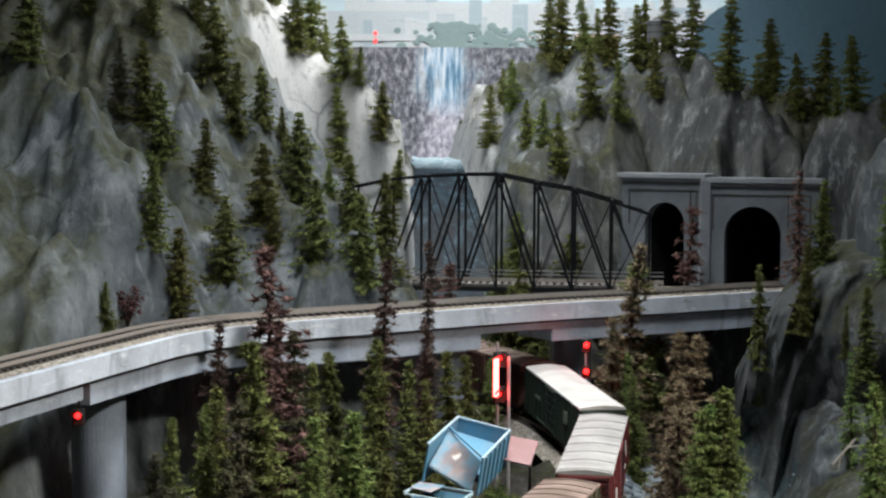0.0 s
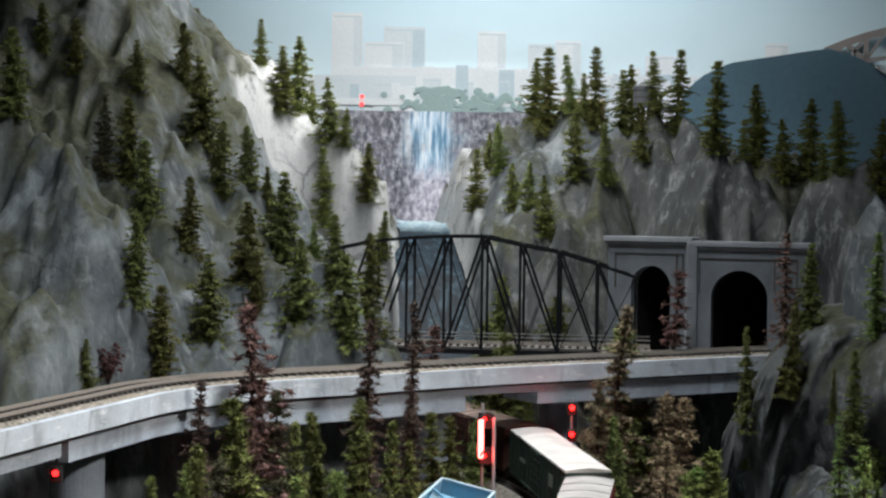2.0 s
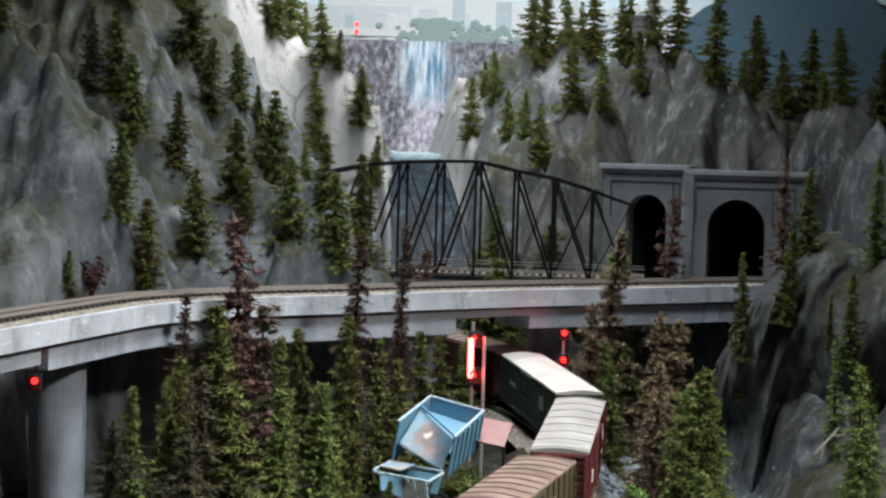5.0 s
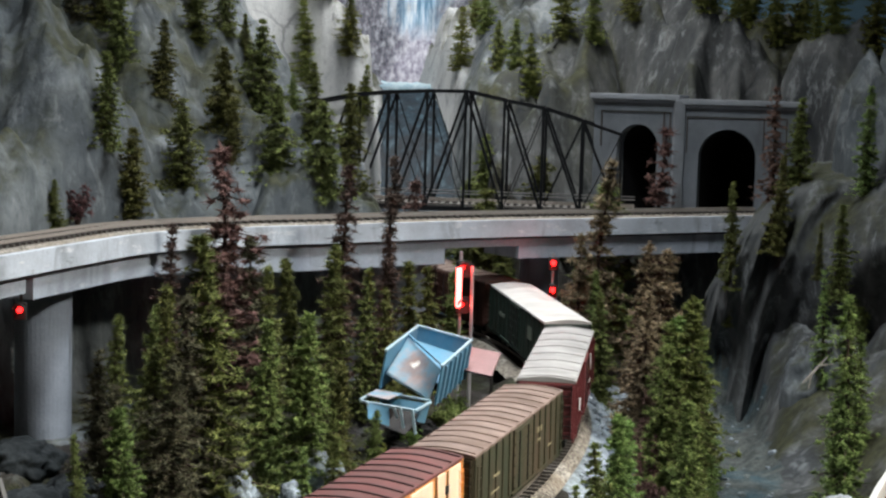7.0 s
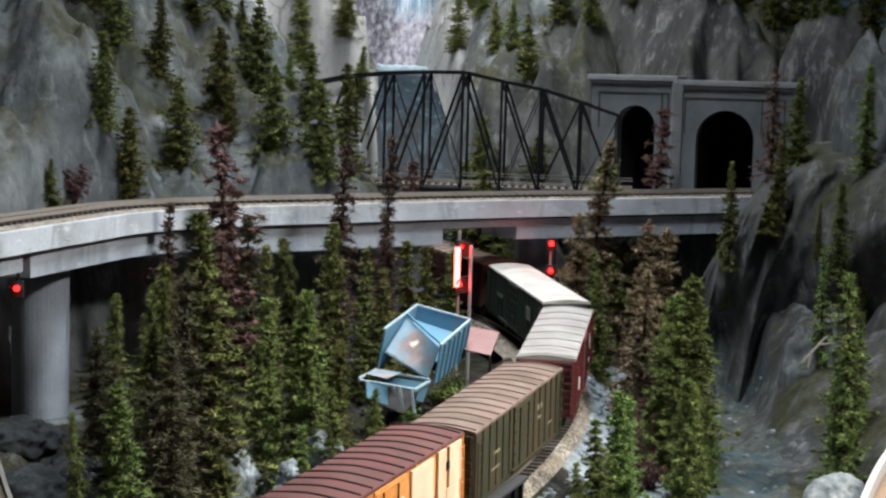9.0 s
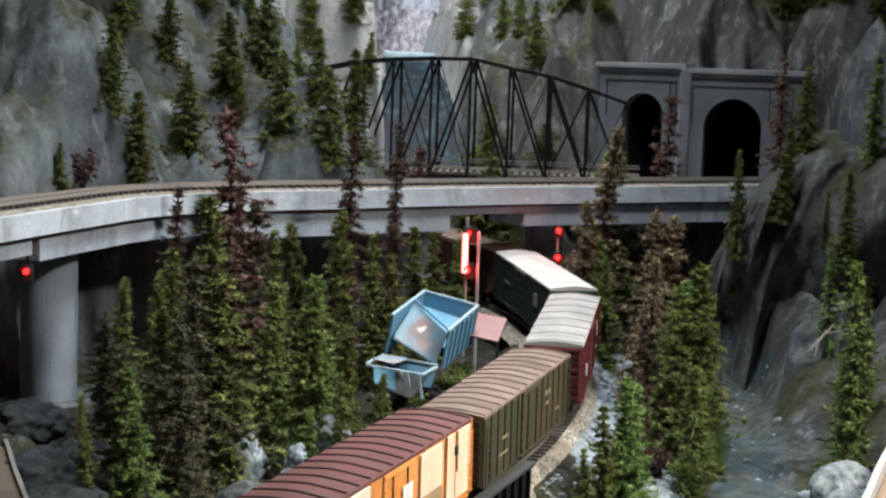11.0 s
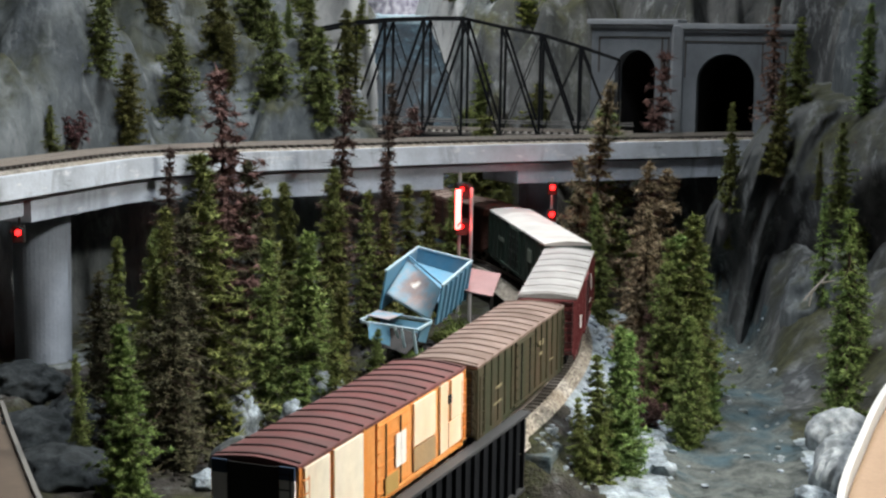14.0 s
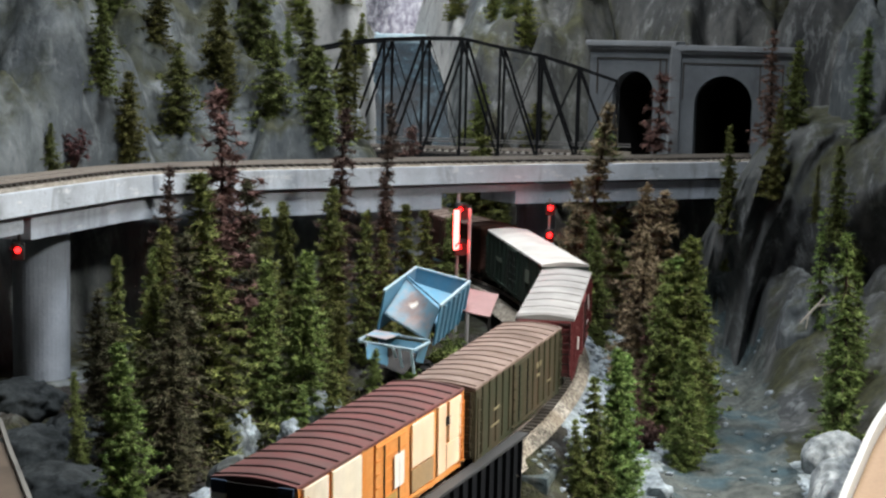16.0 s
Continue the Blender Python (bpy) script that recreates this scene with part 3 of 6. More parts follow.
# ---------- room ----------
def room():
    for name, size, at, mat in (("floor", (7, 7, 0.06), (0, 0, -1.13), plain("room_floor", (0.25, 0.22, 0.2), 0.8)),
                                ("ceiling", (7, 7, 0.06), (0, 0, 1.46), M_CEIL),
                                ("wall_north", (7, 0.08, 2.6), (0, 3.5, 0.17), M_WALL), ("wall_south", (7, 0.08, 2.6), (0, -3.5, 0.17), M_WALL),
                                ("wall_east", (0.08, 6.9, 2.6), (3.5, 0, 0.17), M_WALL), ("wall_west", (0.08, 6.9, 2.6), (-3.5, 0, 0.17), M_WALL)):
        tagged(part(name, boxes((size, at)), mat), name.split("_")[0] + " of the layout room, plain paint", name.split("_")[0], kind="structure")
    for place, size, power, tone, target, throw in LAMPS:
        light = empty("ceiling_light", pose(place[0], place[1], place[2] + 0.08), "long white ceiling light fitting, assumed out of view over the layout", "lamp", "ceiling lights")
        part("housing", boxes(((size[0] + 0.06, size[1] + 0.06, 0.05), (0, 0, 0), 0.006)), M_CEIL, light)
        part("tube", boxes(((size[0], 0.03, 0.02), (0, 0, -0.045), 0.004)), glow("lit_tube", (0.9, 0.96, 1.0), 3.0), light)
        for dx in (-0.3, 0.3):
            part("hanger", rod(bmesh.new(), (dx * size[0], 0, 0.02), (dx * size[0], 0, 1.432 - place[2] - 0.08), 0.003, 8), M_CEIL, light)


room()


# ---------- ground and rock ----------
# right tunnel and left tunnel: middle of the mouth, bearing of the bore (degrees), half width, top
TUNNELS = [((0.197, 1.545), 58, 0.028, 0.235), ((0.284, 1.495), 71, 0.036, 0.232)]


def land():
    xs, ys = np.arange(-0.78, 0.781, 0.0032), np.arange(0.40, 2.06, 0.0032)
    gx, gy = np.meshgrid(xs, ys)
    gz = terrain(gx, gy)
    verts = np.stack([gx.ravel(), gy.ravel(), gz.ravel()], 1)
    w = len(xs)
    cut = np.zeros(gx.shape, bool)
    for (mx, my), deg, half, top in TUNNELS:
        dx, dy = math.cos(radians(deg)), math.sin(radians(deg))
        along, off = (gx - mx) * dx + (gy - my) * dy, (gx - mx) * dy - (gy - my) * dx
        cut |= (along > -0.02) & (along < 0.17) & (np.abs(off) < half) & (gz < top) & (gz > 0.128)
    kind = np.where(rock_base(gx, gy) > 0.03, 0, 1)
    edge = 0.012 * (fbm(gx * 30, gy * 30, 71) - 0.5)
    right_bank = (kind == 1) & (gx + edge > 0.075 + 0.12 * np.maximum(0, 0.95 - gy)) & (gy + edge * 2 < 1.30)
    kind[right_bank] = 2
    kind[(kind == 2) & (gx > 0.215) & (gy + edge * 3 > 0.955)] = 0
    kind[(np.abs(gx + edge - (0.200 + 0.13 * (gy - 1.05))) < 0.040) & (gy > 0.72) & (gy < 1.42) & (gz < 0.02)] = 3
    gone = cut[:-1, :-1] | cut[1:, 1:]
    a = (np.arange(len(ys) - 1)[:, None] * w + np.arange(w - 1)[None, :])
    quads = np.stack([a, a + 1, a + w + 1, a + w], -1)
    for k, (name, mat, label, cat) in enumerate((
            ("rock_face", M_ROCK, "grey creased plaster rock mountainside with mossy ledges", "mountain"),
            ("ground", M_GROUND, "scattered turf and dark gravel ground", "ground"),
            ("plaster_bank", M_PLASTER, "pale blue-grey plaster bank beside the line", "ground"),
            ("stream_bed", M_STREAM, "grey gravel bed with blue-green stains", "stream bed"))):
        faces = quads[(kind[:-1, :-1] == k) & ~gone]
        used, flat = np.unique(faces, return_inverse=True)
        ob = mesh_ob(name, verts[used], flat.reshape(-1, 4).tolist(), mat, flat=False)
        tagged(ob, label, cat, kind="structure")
    # the benchwork top that goes on under the scenery
    tagged(part("benchwork", boxes(((1.7, 1.9, 0.02), (0, 1.25, -0.09))), plain("plywood", (0.42, 0.30, 0.19), 0.8)),
           "plywood benchwork under the scenery", "benchwork", kind="structure")
    for x in (-0.78, 0.78):
        for y in (0.36, 2.14):
            tagged(part("bench_leg", boxes(((0.06, 0.06, 1.0), (x, y, -0.60), 0.003)), plain("leg_timber", (0.42, 0.30, 0.19), 0.8)),
                   "square timber leg under the benchwork", "leg", "bench legs", kind="structure")


land()


def outcrop(at, size, seed, label, material=None, turn=0, lumps=0.22, folds=0.0):
    """A separate plaster boulder: a pulled and creased ball, with upright folds where it is draped."""
    bm = bmesh.new()
    bmesh.ops.create_icosphere(bm, subdivisions=5, radius=1.0)
    for v in bm.verts:
        p = v.co * 1.4 + Vector((seed * 3.1, seed * 1.7, seed))
        r = 1 + lumps * noise.fractal(p, 1.0, 2.0, 4) - 0.5 * lumps * abs(noise.noise(p * 2.3)) - 0.12 * lumps * abs(noise.noise(p * 7))
        if folds:
            q = Vector((v.co.x * 3.2, v.co.y * 3.2, v.co.z * 0.5 + seed * 5.3))
            r += folds * (0.5 - 2 * abs(noise.noise(q)))
        v.co = v.co * r
    bmesh.ops.scale(bm, vec=size, verts=bm.verts)
    o = part("rock_outcrop", bm, material or M_ROCK, flat=False)
    o.matrix_basis = pose(*at, 0, 0, turn)
    return tagged(o, label, "rock", "rock outcrops")


outcrop((0.384, 1.300, 0.150), (0.056, 0.058, 0.150), 3, "tall creased grey rock column", lumps=0.16, folds=0.20)


def draped_rock():
    """A sheet of plaster cloth hung over the gully's end: a shelf, a lip and a folded, undercut face."""
    plan = spline([(0.226, 1.300), (0.232, 1.268), (0.250, 1.250), (0.275, 1.240), (0.305, 1.225), (0.340, 1.195), (0.380, 1.165)], 28)
    tops = np.interp(np.linspace(0, 1, len(plan)), [0, 0.14, 0.3, 0.45, 0.6, 0.75, 1], [0.085, 0.105, 0.140, 0.168, 0.180, 0.185, 0.200])
    # depth behind the lip and share of the height, from the back of the shelf down to the foot
    cut = spline([(0.120, 1.12), (0.060, 1.06), (0.024, 1.01), (0.0, 0.90), (-0.006, 0.74), (0.004, 0.55), (0.020, 0.34), (0.026, 0.12), (0.018, -0.30)], 14)
    verts, faces = [], []
    w = len(cut)
    for i, ((x, y), top) in enumerate(zip(plan, tops)):
        u = i / (len(plan) - 1)
        for j, (back, share_of) in enumerate(cut):
            k = j / (w - 1)
            fold = noise.noise(Vector((u * 3.4 + k * 2.6, k * 2.6, 3.7))) + 0.20 * noise.noise(Vector((u * 16 + k * 7, k * 5, 8.1)))
            crease = 0.35 - abs(noise.noise(Vector((u * 7 + k * 4.5, k * 1.6 - u * 2, 5.3)))) * 2 + 0.4 * (0.3 - abs(noise.noise(Vector((u * 19 - k * 6, k * 5, 2.9)))))
            fold += 0.36 * crease
            depth = back * (0.6 + 0.6 * u) - 0.024 * fold * min(1, 3 * k) + 0.004
            verts.append((x + 0.35 * depth + 0.006 * fold, y + depth, top * share_of + 0.008 * fold * (1 - k)))
    for i in range(len(plan) - 1):
        for j in range(w - 1):
            a = i * w + j
            faces.append((a, a + 1, a + w + 1, a + w))
    tagged(mesh_ob("draped_rock", verts, faces, M_ROCK, flat=False), "draped grey plaster rock hanging over the dark gully", "rock", kind="structure")


draped_rock()
outcrop((0.302, 1.165, 0.018), (0.034, 0.052, 0.058), 4, "grey rock wall beside the gully", lumps=0.14, folds=0.2)
for x, y, r, k in ((-0.113, 0.925, 0.015, 6), (-0.078, 0.915, 0.012, 7), (-0.066, 0.955, 0.017, 8), (-0.05, 0.925, 0.010, 9)):
    outcrop((x, y, float(terrain(x, y)) + r * 0.5), (r * 1.1, r, r * 1.3), k, "pale plaster rock between the firs of the wood", M_PLASTER, k * 40, 0.3)
outcrop((-0.100, 1.385, 0.100), (0.046, 0.050, 0.072), 5, "pale rounded rock knob behind the viaduct", M_KNOB, lumps=0.08, folds=0.05)

# dark rocks at the pier's foot, the shade there put into their colour
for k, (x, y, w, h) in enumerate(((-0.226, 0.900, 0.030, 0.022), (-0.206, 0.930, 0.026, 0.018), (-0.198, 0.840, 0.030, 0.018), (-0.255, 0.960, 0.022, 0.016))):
    outcrop((x, y, float(terrain(x, y)) - h * 0.25), (w * 1.35, w * 1.1, h), 30 + k, "dark plaster rock round the foot of the pier, deepened for shade", M_SHADED_ROCK, k * 63, 0.14, 0.16)

# ---------- painted backdrop ----------
def backdrop():
    board = part("backdrop", boxes(((3.4, 0.01, 1.5), (0, 2.30, 0.62))), sky_material())
    tagged(board, "pale blue painted sky backdrop board", "backdrop", kind="structure")
    white, grey, dim = (plain(n, c, 0.8) for n, c in (("city_white", (0.80, 0.84, 0.86)), ("city_grey", (0.70, 0.77, 0.80)), ("city_dim", (0.56, 0.67, 0.72))))
    city = empty("city_picture", pose(0, 2.294, 0.403), "painted white city skyline on the backdrop", "backdrop picture")
    for x, w, h, m in ((-0.163, 0.046, 0.168, white), (-0.078, 0.062, 0.148, grey), (-0.108, 0.06, 0.125, white), (0.052, 0.042, 0.143, white),
                       (0.125, 0.038, 0.125, grey), (0.165, 0.038, 0.13, white), (0.31, 0.06, 0.11, white), (0.475, 0.035, 0.13, white),
                       (-0.02, 0.30, 0.088, white), (-0.15, 0.18, 0.075, grey), (0.25, 0.22, 0.08, white), (0.62, 0.06, 0.10, grey)):
        d = 0.0006 + 0.0003 * len(city.children)
        b = part("building", boxes(((w, d, h), (x, -d / 2, h / 2))), m, city)
        if w < 0.07:
            part("shaded_side", boxes(((w * 0.28, 0.00012, h * 0.97), (x + w * 0.34, -d - 0.00007, h * 0.485))), grey if m is white else dim, b)
            part("roof_line", boxes(((w * 0.9, 0.00012, 0.0016), (x, -d - 0.00022, h * 0.965))), dim, b)
    lots = np.random.default_rng(15)
    for k in range(46):
        w, h, x = lots.uniform(0.008, 0.030), lots.uniform(0.045, 0.092), lots.uniform(-0.27, 0.42)
        d = 0.0044 + 0.00001 * k
        b = part("building", boxes(((w, d, h), (x, -d / 2, h / 2))), (white, grey, white, dim)[k % 4], city)
        part("roof_line", boxes(((w, 0.00012, 0.001), (x, -d - 0.00008, h * 0.96))), dim if k % 2 else white, b)
    part("quay", boxes(((0.62, 0.0008, 0.010), (-0.03, -0.0052, 0.036))), white, city)
    # hazy grove in front of the city
    rng = np.random.default_rng(5)
    bm = bmesh.new()
    for k in range(260):
        x = rng.normal(0.03, 0.055) if k % 3 else rng.normal(-0.025, 0.018)
        r = rng.uniform(0.0025, 0.008)
        m = Matrix.Translation((x, -0.0062, rng.uniform(0.012, 0.058 - 0.10 * abs(x + 0.02)))) @ Matrix.Diagonal((1, 0.04, 0.8, 1))
        bmesh.ops.create_icosphere(bm, subdivisions=2, radius=r, matrix=m)
    tagged(part("grove", bm, plain("hazy_green", (0.34, 0.46, 0.45), 0.9), city), kind="stuff")
    part("lake", boxes(((0.40, 0.001, 0.03), (-0.03, -0.0075, -0.016))), plain("lake_blue", (0.42, 0.6, 0.66), 0.7), city)

    # blue hill board with a white-edged top
    xs = np.linspace(0.27, 0.75, 40)
    top = np.interp(xs, [0.27, 0.292, 0.314, 0.35, 0.41, 0.478, 0.52, 0.56, 0.64, 0.75], [0.36, 0.432, 0.455, 0.473, 0.483, 0.494, 0.482, 0.458, 0.41, 0.36])
    hill = empty("hill_board", pose(0, 1.99, 0), "flat blue painted hill board with a white edge", "backdrop board")
    verts = [(x, y, z) for y in (0, 0.006) for x, t in zip(xs, top) for z in (0.20, t)]
    n = len(xs)
    faces = []
    for i in range(n - 1):
        a, b = 2 * i, 2 * i + 2
        faces += [(a, b, b + 1, a + 1), (a + 2 * n, a + 1 + 2 * n, b + 1 + 2 * n, b + 2 * n), (a + 1, b + 1, b + 1 + 2 * n, a + 1 + 2 * n)]
    mesh_ob("board", verts, faces, paint("hill_blue", (0.18, 0.32, 0.42), (0.21, 0.35, 0.44), 0.3, 0.7, 0.3), hill)
    bm = bmesh.new()
    for i in range(22, n - 1):
        beam(bm, (xs[i], 0.003, top[i] + 0.001), (xs[i + 1], 0.003, top[i + 1] + 0.001), 0.008, 0.003)
    part("edge", bm, plain("white_edge", (0.75, 0.78, 0.78)), hill, "white board edge")

    # grey arched bridge behind the hill board
    arch = empty("painted_bridge", pose(0.545, 2.285, 0.475), "grey-brown steel arch bridge picture on the backdrop", "backdrop picture")
    steel = plain("bridge_grey", (0.30, 0.27, 0.26))
    for i in range(10):
        a, b = i / 10, (i + 1) / 10
        f = lambda k: (0.30 * k, 0, 0.030 + 0.055 * math.sin(math.pi * (0.10 + 0.8 * k)))
        g = lambda k: (0.30 * k, 0, 0.012 + 0.030 * math.sin(math.pi * (0.10 + 0.8 * k)))
        part("top_chord", beam(bmesh.new(), f(a), f(b), 0.002, 0.011), steel, arch)
        part("bottom_chord", beam(bmesh.new(), g(a), g(b), 0.002, 0.006), steel, arch)
        part("post", beam(bmesh.new(), f(a), g(b) if i % 2 else g(a), 0.0015, 0.007), steel, arch)
        part("diagonal", beam(bmesh.new(), g(a), f(b), 0.0015, 0.004), steel, arch)

    # gorge print and the river that pours out of it
    sheet = part("gorge_picture", boxes(((0.30, 0.004, 0.22), (0, 0, 0))), gorge_picture())
    sheet.matrix_basis = pose(-0.03, 2.10, 0.303)
    tagged(sheet, "printed picture of a snowy gorge with a blue waterfall", "backdrop picture")
    rng = np.random.default_rng(8)
    verts, faces = [], []
    rows, cols = 50, 14
    for j in range(rows):
        t = j / (rows - 1)
        y = 2.05 - 0.62 * t
        for i in range(cols):
            s = i / (cols - 1) - 0.5
            x = -0.052 + 0.07 * t + s * (0.048 + 0.10 * t)
            verts.append((x + 0.010 * (rng.random() - 0.5) * (abs(s) > 0.45), y, max(float(np.interp(t, [0, 0.16, 0.36, 0.55, 1], [0.262, 0.258, 0.20, 0.05, 0.012])), 0) + 0.004 * rng.random()))
    for j in range(rows - 1):
        for i in range(cols - 1):
            a = j * cols + i
            faces.append((a, a + 1, a + cols + 1, a + cols))
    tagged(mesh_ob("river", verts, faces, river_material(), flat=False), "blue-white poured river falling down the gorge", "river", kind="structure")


backdrop()

# ---------- upper line: viaduct, truss bridge, tunnel portals ----------
def track(line, heights, name, label, gauge=0.0165, tie_step=0.0075):
    """Rails and each tie as parts of one track."""
    tr = empty(name, None, label, "track", kind="structure")
    for s in (-1, 1):
        o = s * gauge / 2
        sweep(line, heights, [(o - 0.0006, 0), (o + 0.0006, 0), (o + 0.0006, 0.0022), (o - 0.0006, 0.0022)], "rail", M_RAIL, tr)
    dense = resample(line, tie_step)
    nrm = side_of(dense)
    hs = np.interp(dense[:, 1], line[:, 1], heights)
    first = None
    for (x, y), (nx, ny), h in zip(dense, nrm, hs):
        m = pose(x, y, h - 0.0008, 0, 0, math.degrees(math.atan2(ny, nx)))
        if first is None:
            first = part("tie", boxes(((0.030, 0.0028, 0.0018), (0, 0, 0))), M_TIE, tr)
            first.matrix_basis = m
        else:
            share(first, m)
    return tr


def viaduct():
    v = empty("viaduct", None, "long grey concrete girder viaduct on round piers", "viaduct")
    line = VIADUCT_LINE
    zs = np.full(len(line), DECK_Z)
    # kerb and fascia: the near edge is the line itself, the deck reaches to its left (away from the camera)
    sweep(line, zs, [(0, -0.0145), (0.0, 0), (0.004, 0), (0.004, -0.0145)], "near_parapet", M_KERB, v)
    sweep(line, zs, [(0.056, -0.0145), (0.056, 0), (0.060, 0), (0.060, -0.0145)], "far_parapet", M_CONCRETE, v)
    sweep(line, zs, [(0.004, -0.0145), (0.004, -0.001), (0.056, -0.001), (0.056, -0.0145)], "deck", M_CONCRETE, v)
    sweep(line, zs, [(0.010, -0.001), (0.016, 0.0007), (0.044, 0.0007), (0.050, -0.001)], "ballast_bed", M_BALLAST, v, "brown-grey ballast")
    # girders under the deck: deep left and right spans, a shallow one over the lower line
    n = len(line)
    cum = np.concatenate([[0], np.cumsum(np.linalg.norm(np.diff(line, axis=0), axis=1))])
    at = lambda x: int(np.argmin(np.abs(line[:, 0] - x)))
    for name, a, b, deep in (("girder", 0, at(-0.2435), 0.026), ("girder", at(-0.2425), at(-0.135), 0.031), ("girder", at(-0.134), at(0.008), 0.0355),
                             ("girder", at(0.010), at(0.074), 0.0225), ("girder", at(0.076), n - 1, 0.0335)):
        sub = line[a:b + 1]
        sweep(sub, np.full(len(sub), DECK_Z), [(0.0035, -deep), (0.0035, -0.0145), (0.0565, -0.0145), (0.0565, -deep)], name, M_CONCRETE, v)
    # a thin black strip set back under the kerb, standing in for shade
    sweep(line, zs, [(0.0012, -0.0162), (0.0012, -0.0146), (0.010, -0.0146), (0.010, -0.0162)], "drip_groove", M_BLACK, v, "black strip for the shade under the kerb")
    for x, y, top, r in ((-0.2570, 1.030, 0.117, 0.0186), (0.0935, 1.372, 0.1095, 0.017), (-0.020, 1.298, 0.1075, 0.017), (-0.325, 0.78, 0.112, 0.0180)):
        base = float(terrain(x, y)) - 0.02
        part("pier", rod(bmesh.new(), (x, y, base), (x, y, top), r, 40), M_PIER, v)
    return v


def centre_of_deck():
    return VIADUCT_LINE + side_of(VIADUCT_LINE) * 0.030


TRUSS_A, TRUSS_B = (-0.1235, 1.535), (0.1765, 1.50)      # near side, west and east ends
TRUSS_HEIGHTS = [0.100, 0.108, 0.112, 0.114, 0.1145, 0.1065, 0.100, 0.089, 0.077]


def truss():
    t = empty("truss_bridge", None, "black steel curved-chord through truss railway bridge", "bridge")
    a, b = Vector((*TRUSS_A, 0.137)), Vector((*TRUSS_B, 0.137))
    along = (b - a)
    n = len(TRUSS_HEIGHTS) - 1
    back = Vector((-along.y, along.x, 0)).normalized() * 0.058
    up = lambda k: Vector((0, 0, TRUSS_HEIGHTS[k]))
    foot = lambda k, s: a + along * (k / n) + back * s
    for s in (0, 1):
        for k in range(n + 1):
            part("post", beam(bmesh.new(), foot(k, s), foot(k, s) + up(k), 0.0024, 0.0026), M_TRUSS, t)
            if k < n:
                part("top_chord", beam(bmesh.new(), foot(k, s) + up(k), foot(k + 1, s) + up(k + 1), 0.0028, 0.0030), M_TRUSS, t)
                part("bottom_chord", beam(bmesh.new(), foot(k, s), foot(k + 1, s), 0.0034, 0.0042), M_TRUSS, t)
                lean = k >= n / 2
                p, q = (foot(k, s) + up(k), foot(k + 1, s)) if lean else (foot(k, s), foot(k + 1, s) + up(k + 1))
                part("diagonal", beam(bmesh.new(), p, q, 0.0022, 0.0024), M_TRUSS, t)
                if k in (0, 2, 3, 5, 6, 7):
                    p, q = (foot(k + 1, s) + up(k + 1), foot(k, s)) if lean else (foot(k + 1, s), foot(k, s) + up(k))
                    part("counter_rod", beam(bmesh.new(), p, q, 0.0010, 0.0010), M_TRUSS, t)
    for k in range(n + 1):
        part("top_strut", beam(bmesh.new(), foot(k, 0) + up(k), foot(k, 1) + up(k), 0.0022, 0.0026), M_TRUSS, t)
        part("floor_beam", beam(bmesh.new(), foot(k, 0), foot(k, 1), 0.003, 0.0045), M_TRUSS, t)
        if k < n:
            part("top_brace", beam(bmesh.new(), foot(k, 0) + up(k), foot(k + 1, 1) + up(k + 1), 0.0012, 0.0014), M_TRUSS, t)
    for s in (0.32, 0.68):
        part("stringer", beam(bmesh.new(), foot(0, s), foot(n, s), 0.003, 0.004), M_TRUSS, t)
    p, q = a + back * 0.5 - along * 0.08, b + back * 0.5 + along * 0.05
    line = np.array([(p.x + (q.x - p.x) * k / 20, p.y + (q.y - p.y) * k / 20) for k in range(21)])
    hs = np.full(len(line), 0.1432)
    sweep(line, hs, [(-0.021, -0.004), (-0.021, -0.0017), (0.021, -0.0017), (0.021, -0.004)], "walkway", plain("weathered_deck", (0.16, 0.15, 0.14), 0.85), t, "grey weathered plank deck")
    for s in (-0.024, 0.024):
        sweep(line, hs + 0.008, [(s - 0.0006, 0), (s + 0.0006, 0), (s + 0.0006, 0.0012), (s - 0.0006, 0.0012)], "hand_rail", plain("grey_rail", (0.3, 0.3, 0.3), 0.5, 0.5), t)
    # the line over it
    rails = empty("bridge_track", None, "single track with dark ties over the truss bridge", "track", kind="structure")
    for o in (-0.00825, 0.00825):
        sweep(line, hs, [(o - 0.0006, 0), (o + 0.0006, 0), (o + 0.0006, 0.0022), (o - 0.0006, 0.0022)], "rail", M_RAIL, rails)
    dense = resample(line, 0.0075)
    ang = math.degrees(math.atan2(along.y, along.x)) + 90
    first = None
    for x, y in dense:
        m = pose(x, y, 0.1424, 0, 0, ang)
        if first is None:
            first = part("tie", boxes(((0.030, 0.0028, 0.0018), (0, 0, 0))), M_TIE, rails)
            first.matrix_basis = m
        else:
            share(first, m)


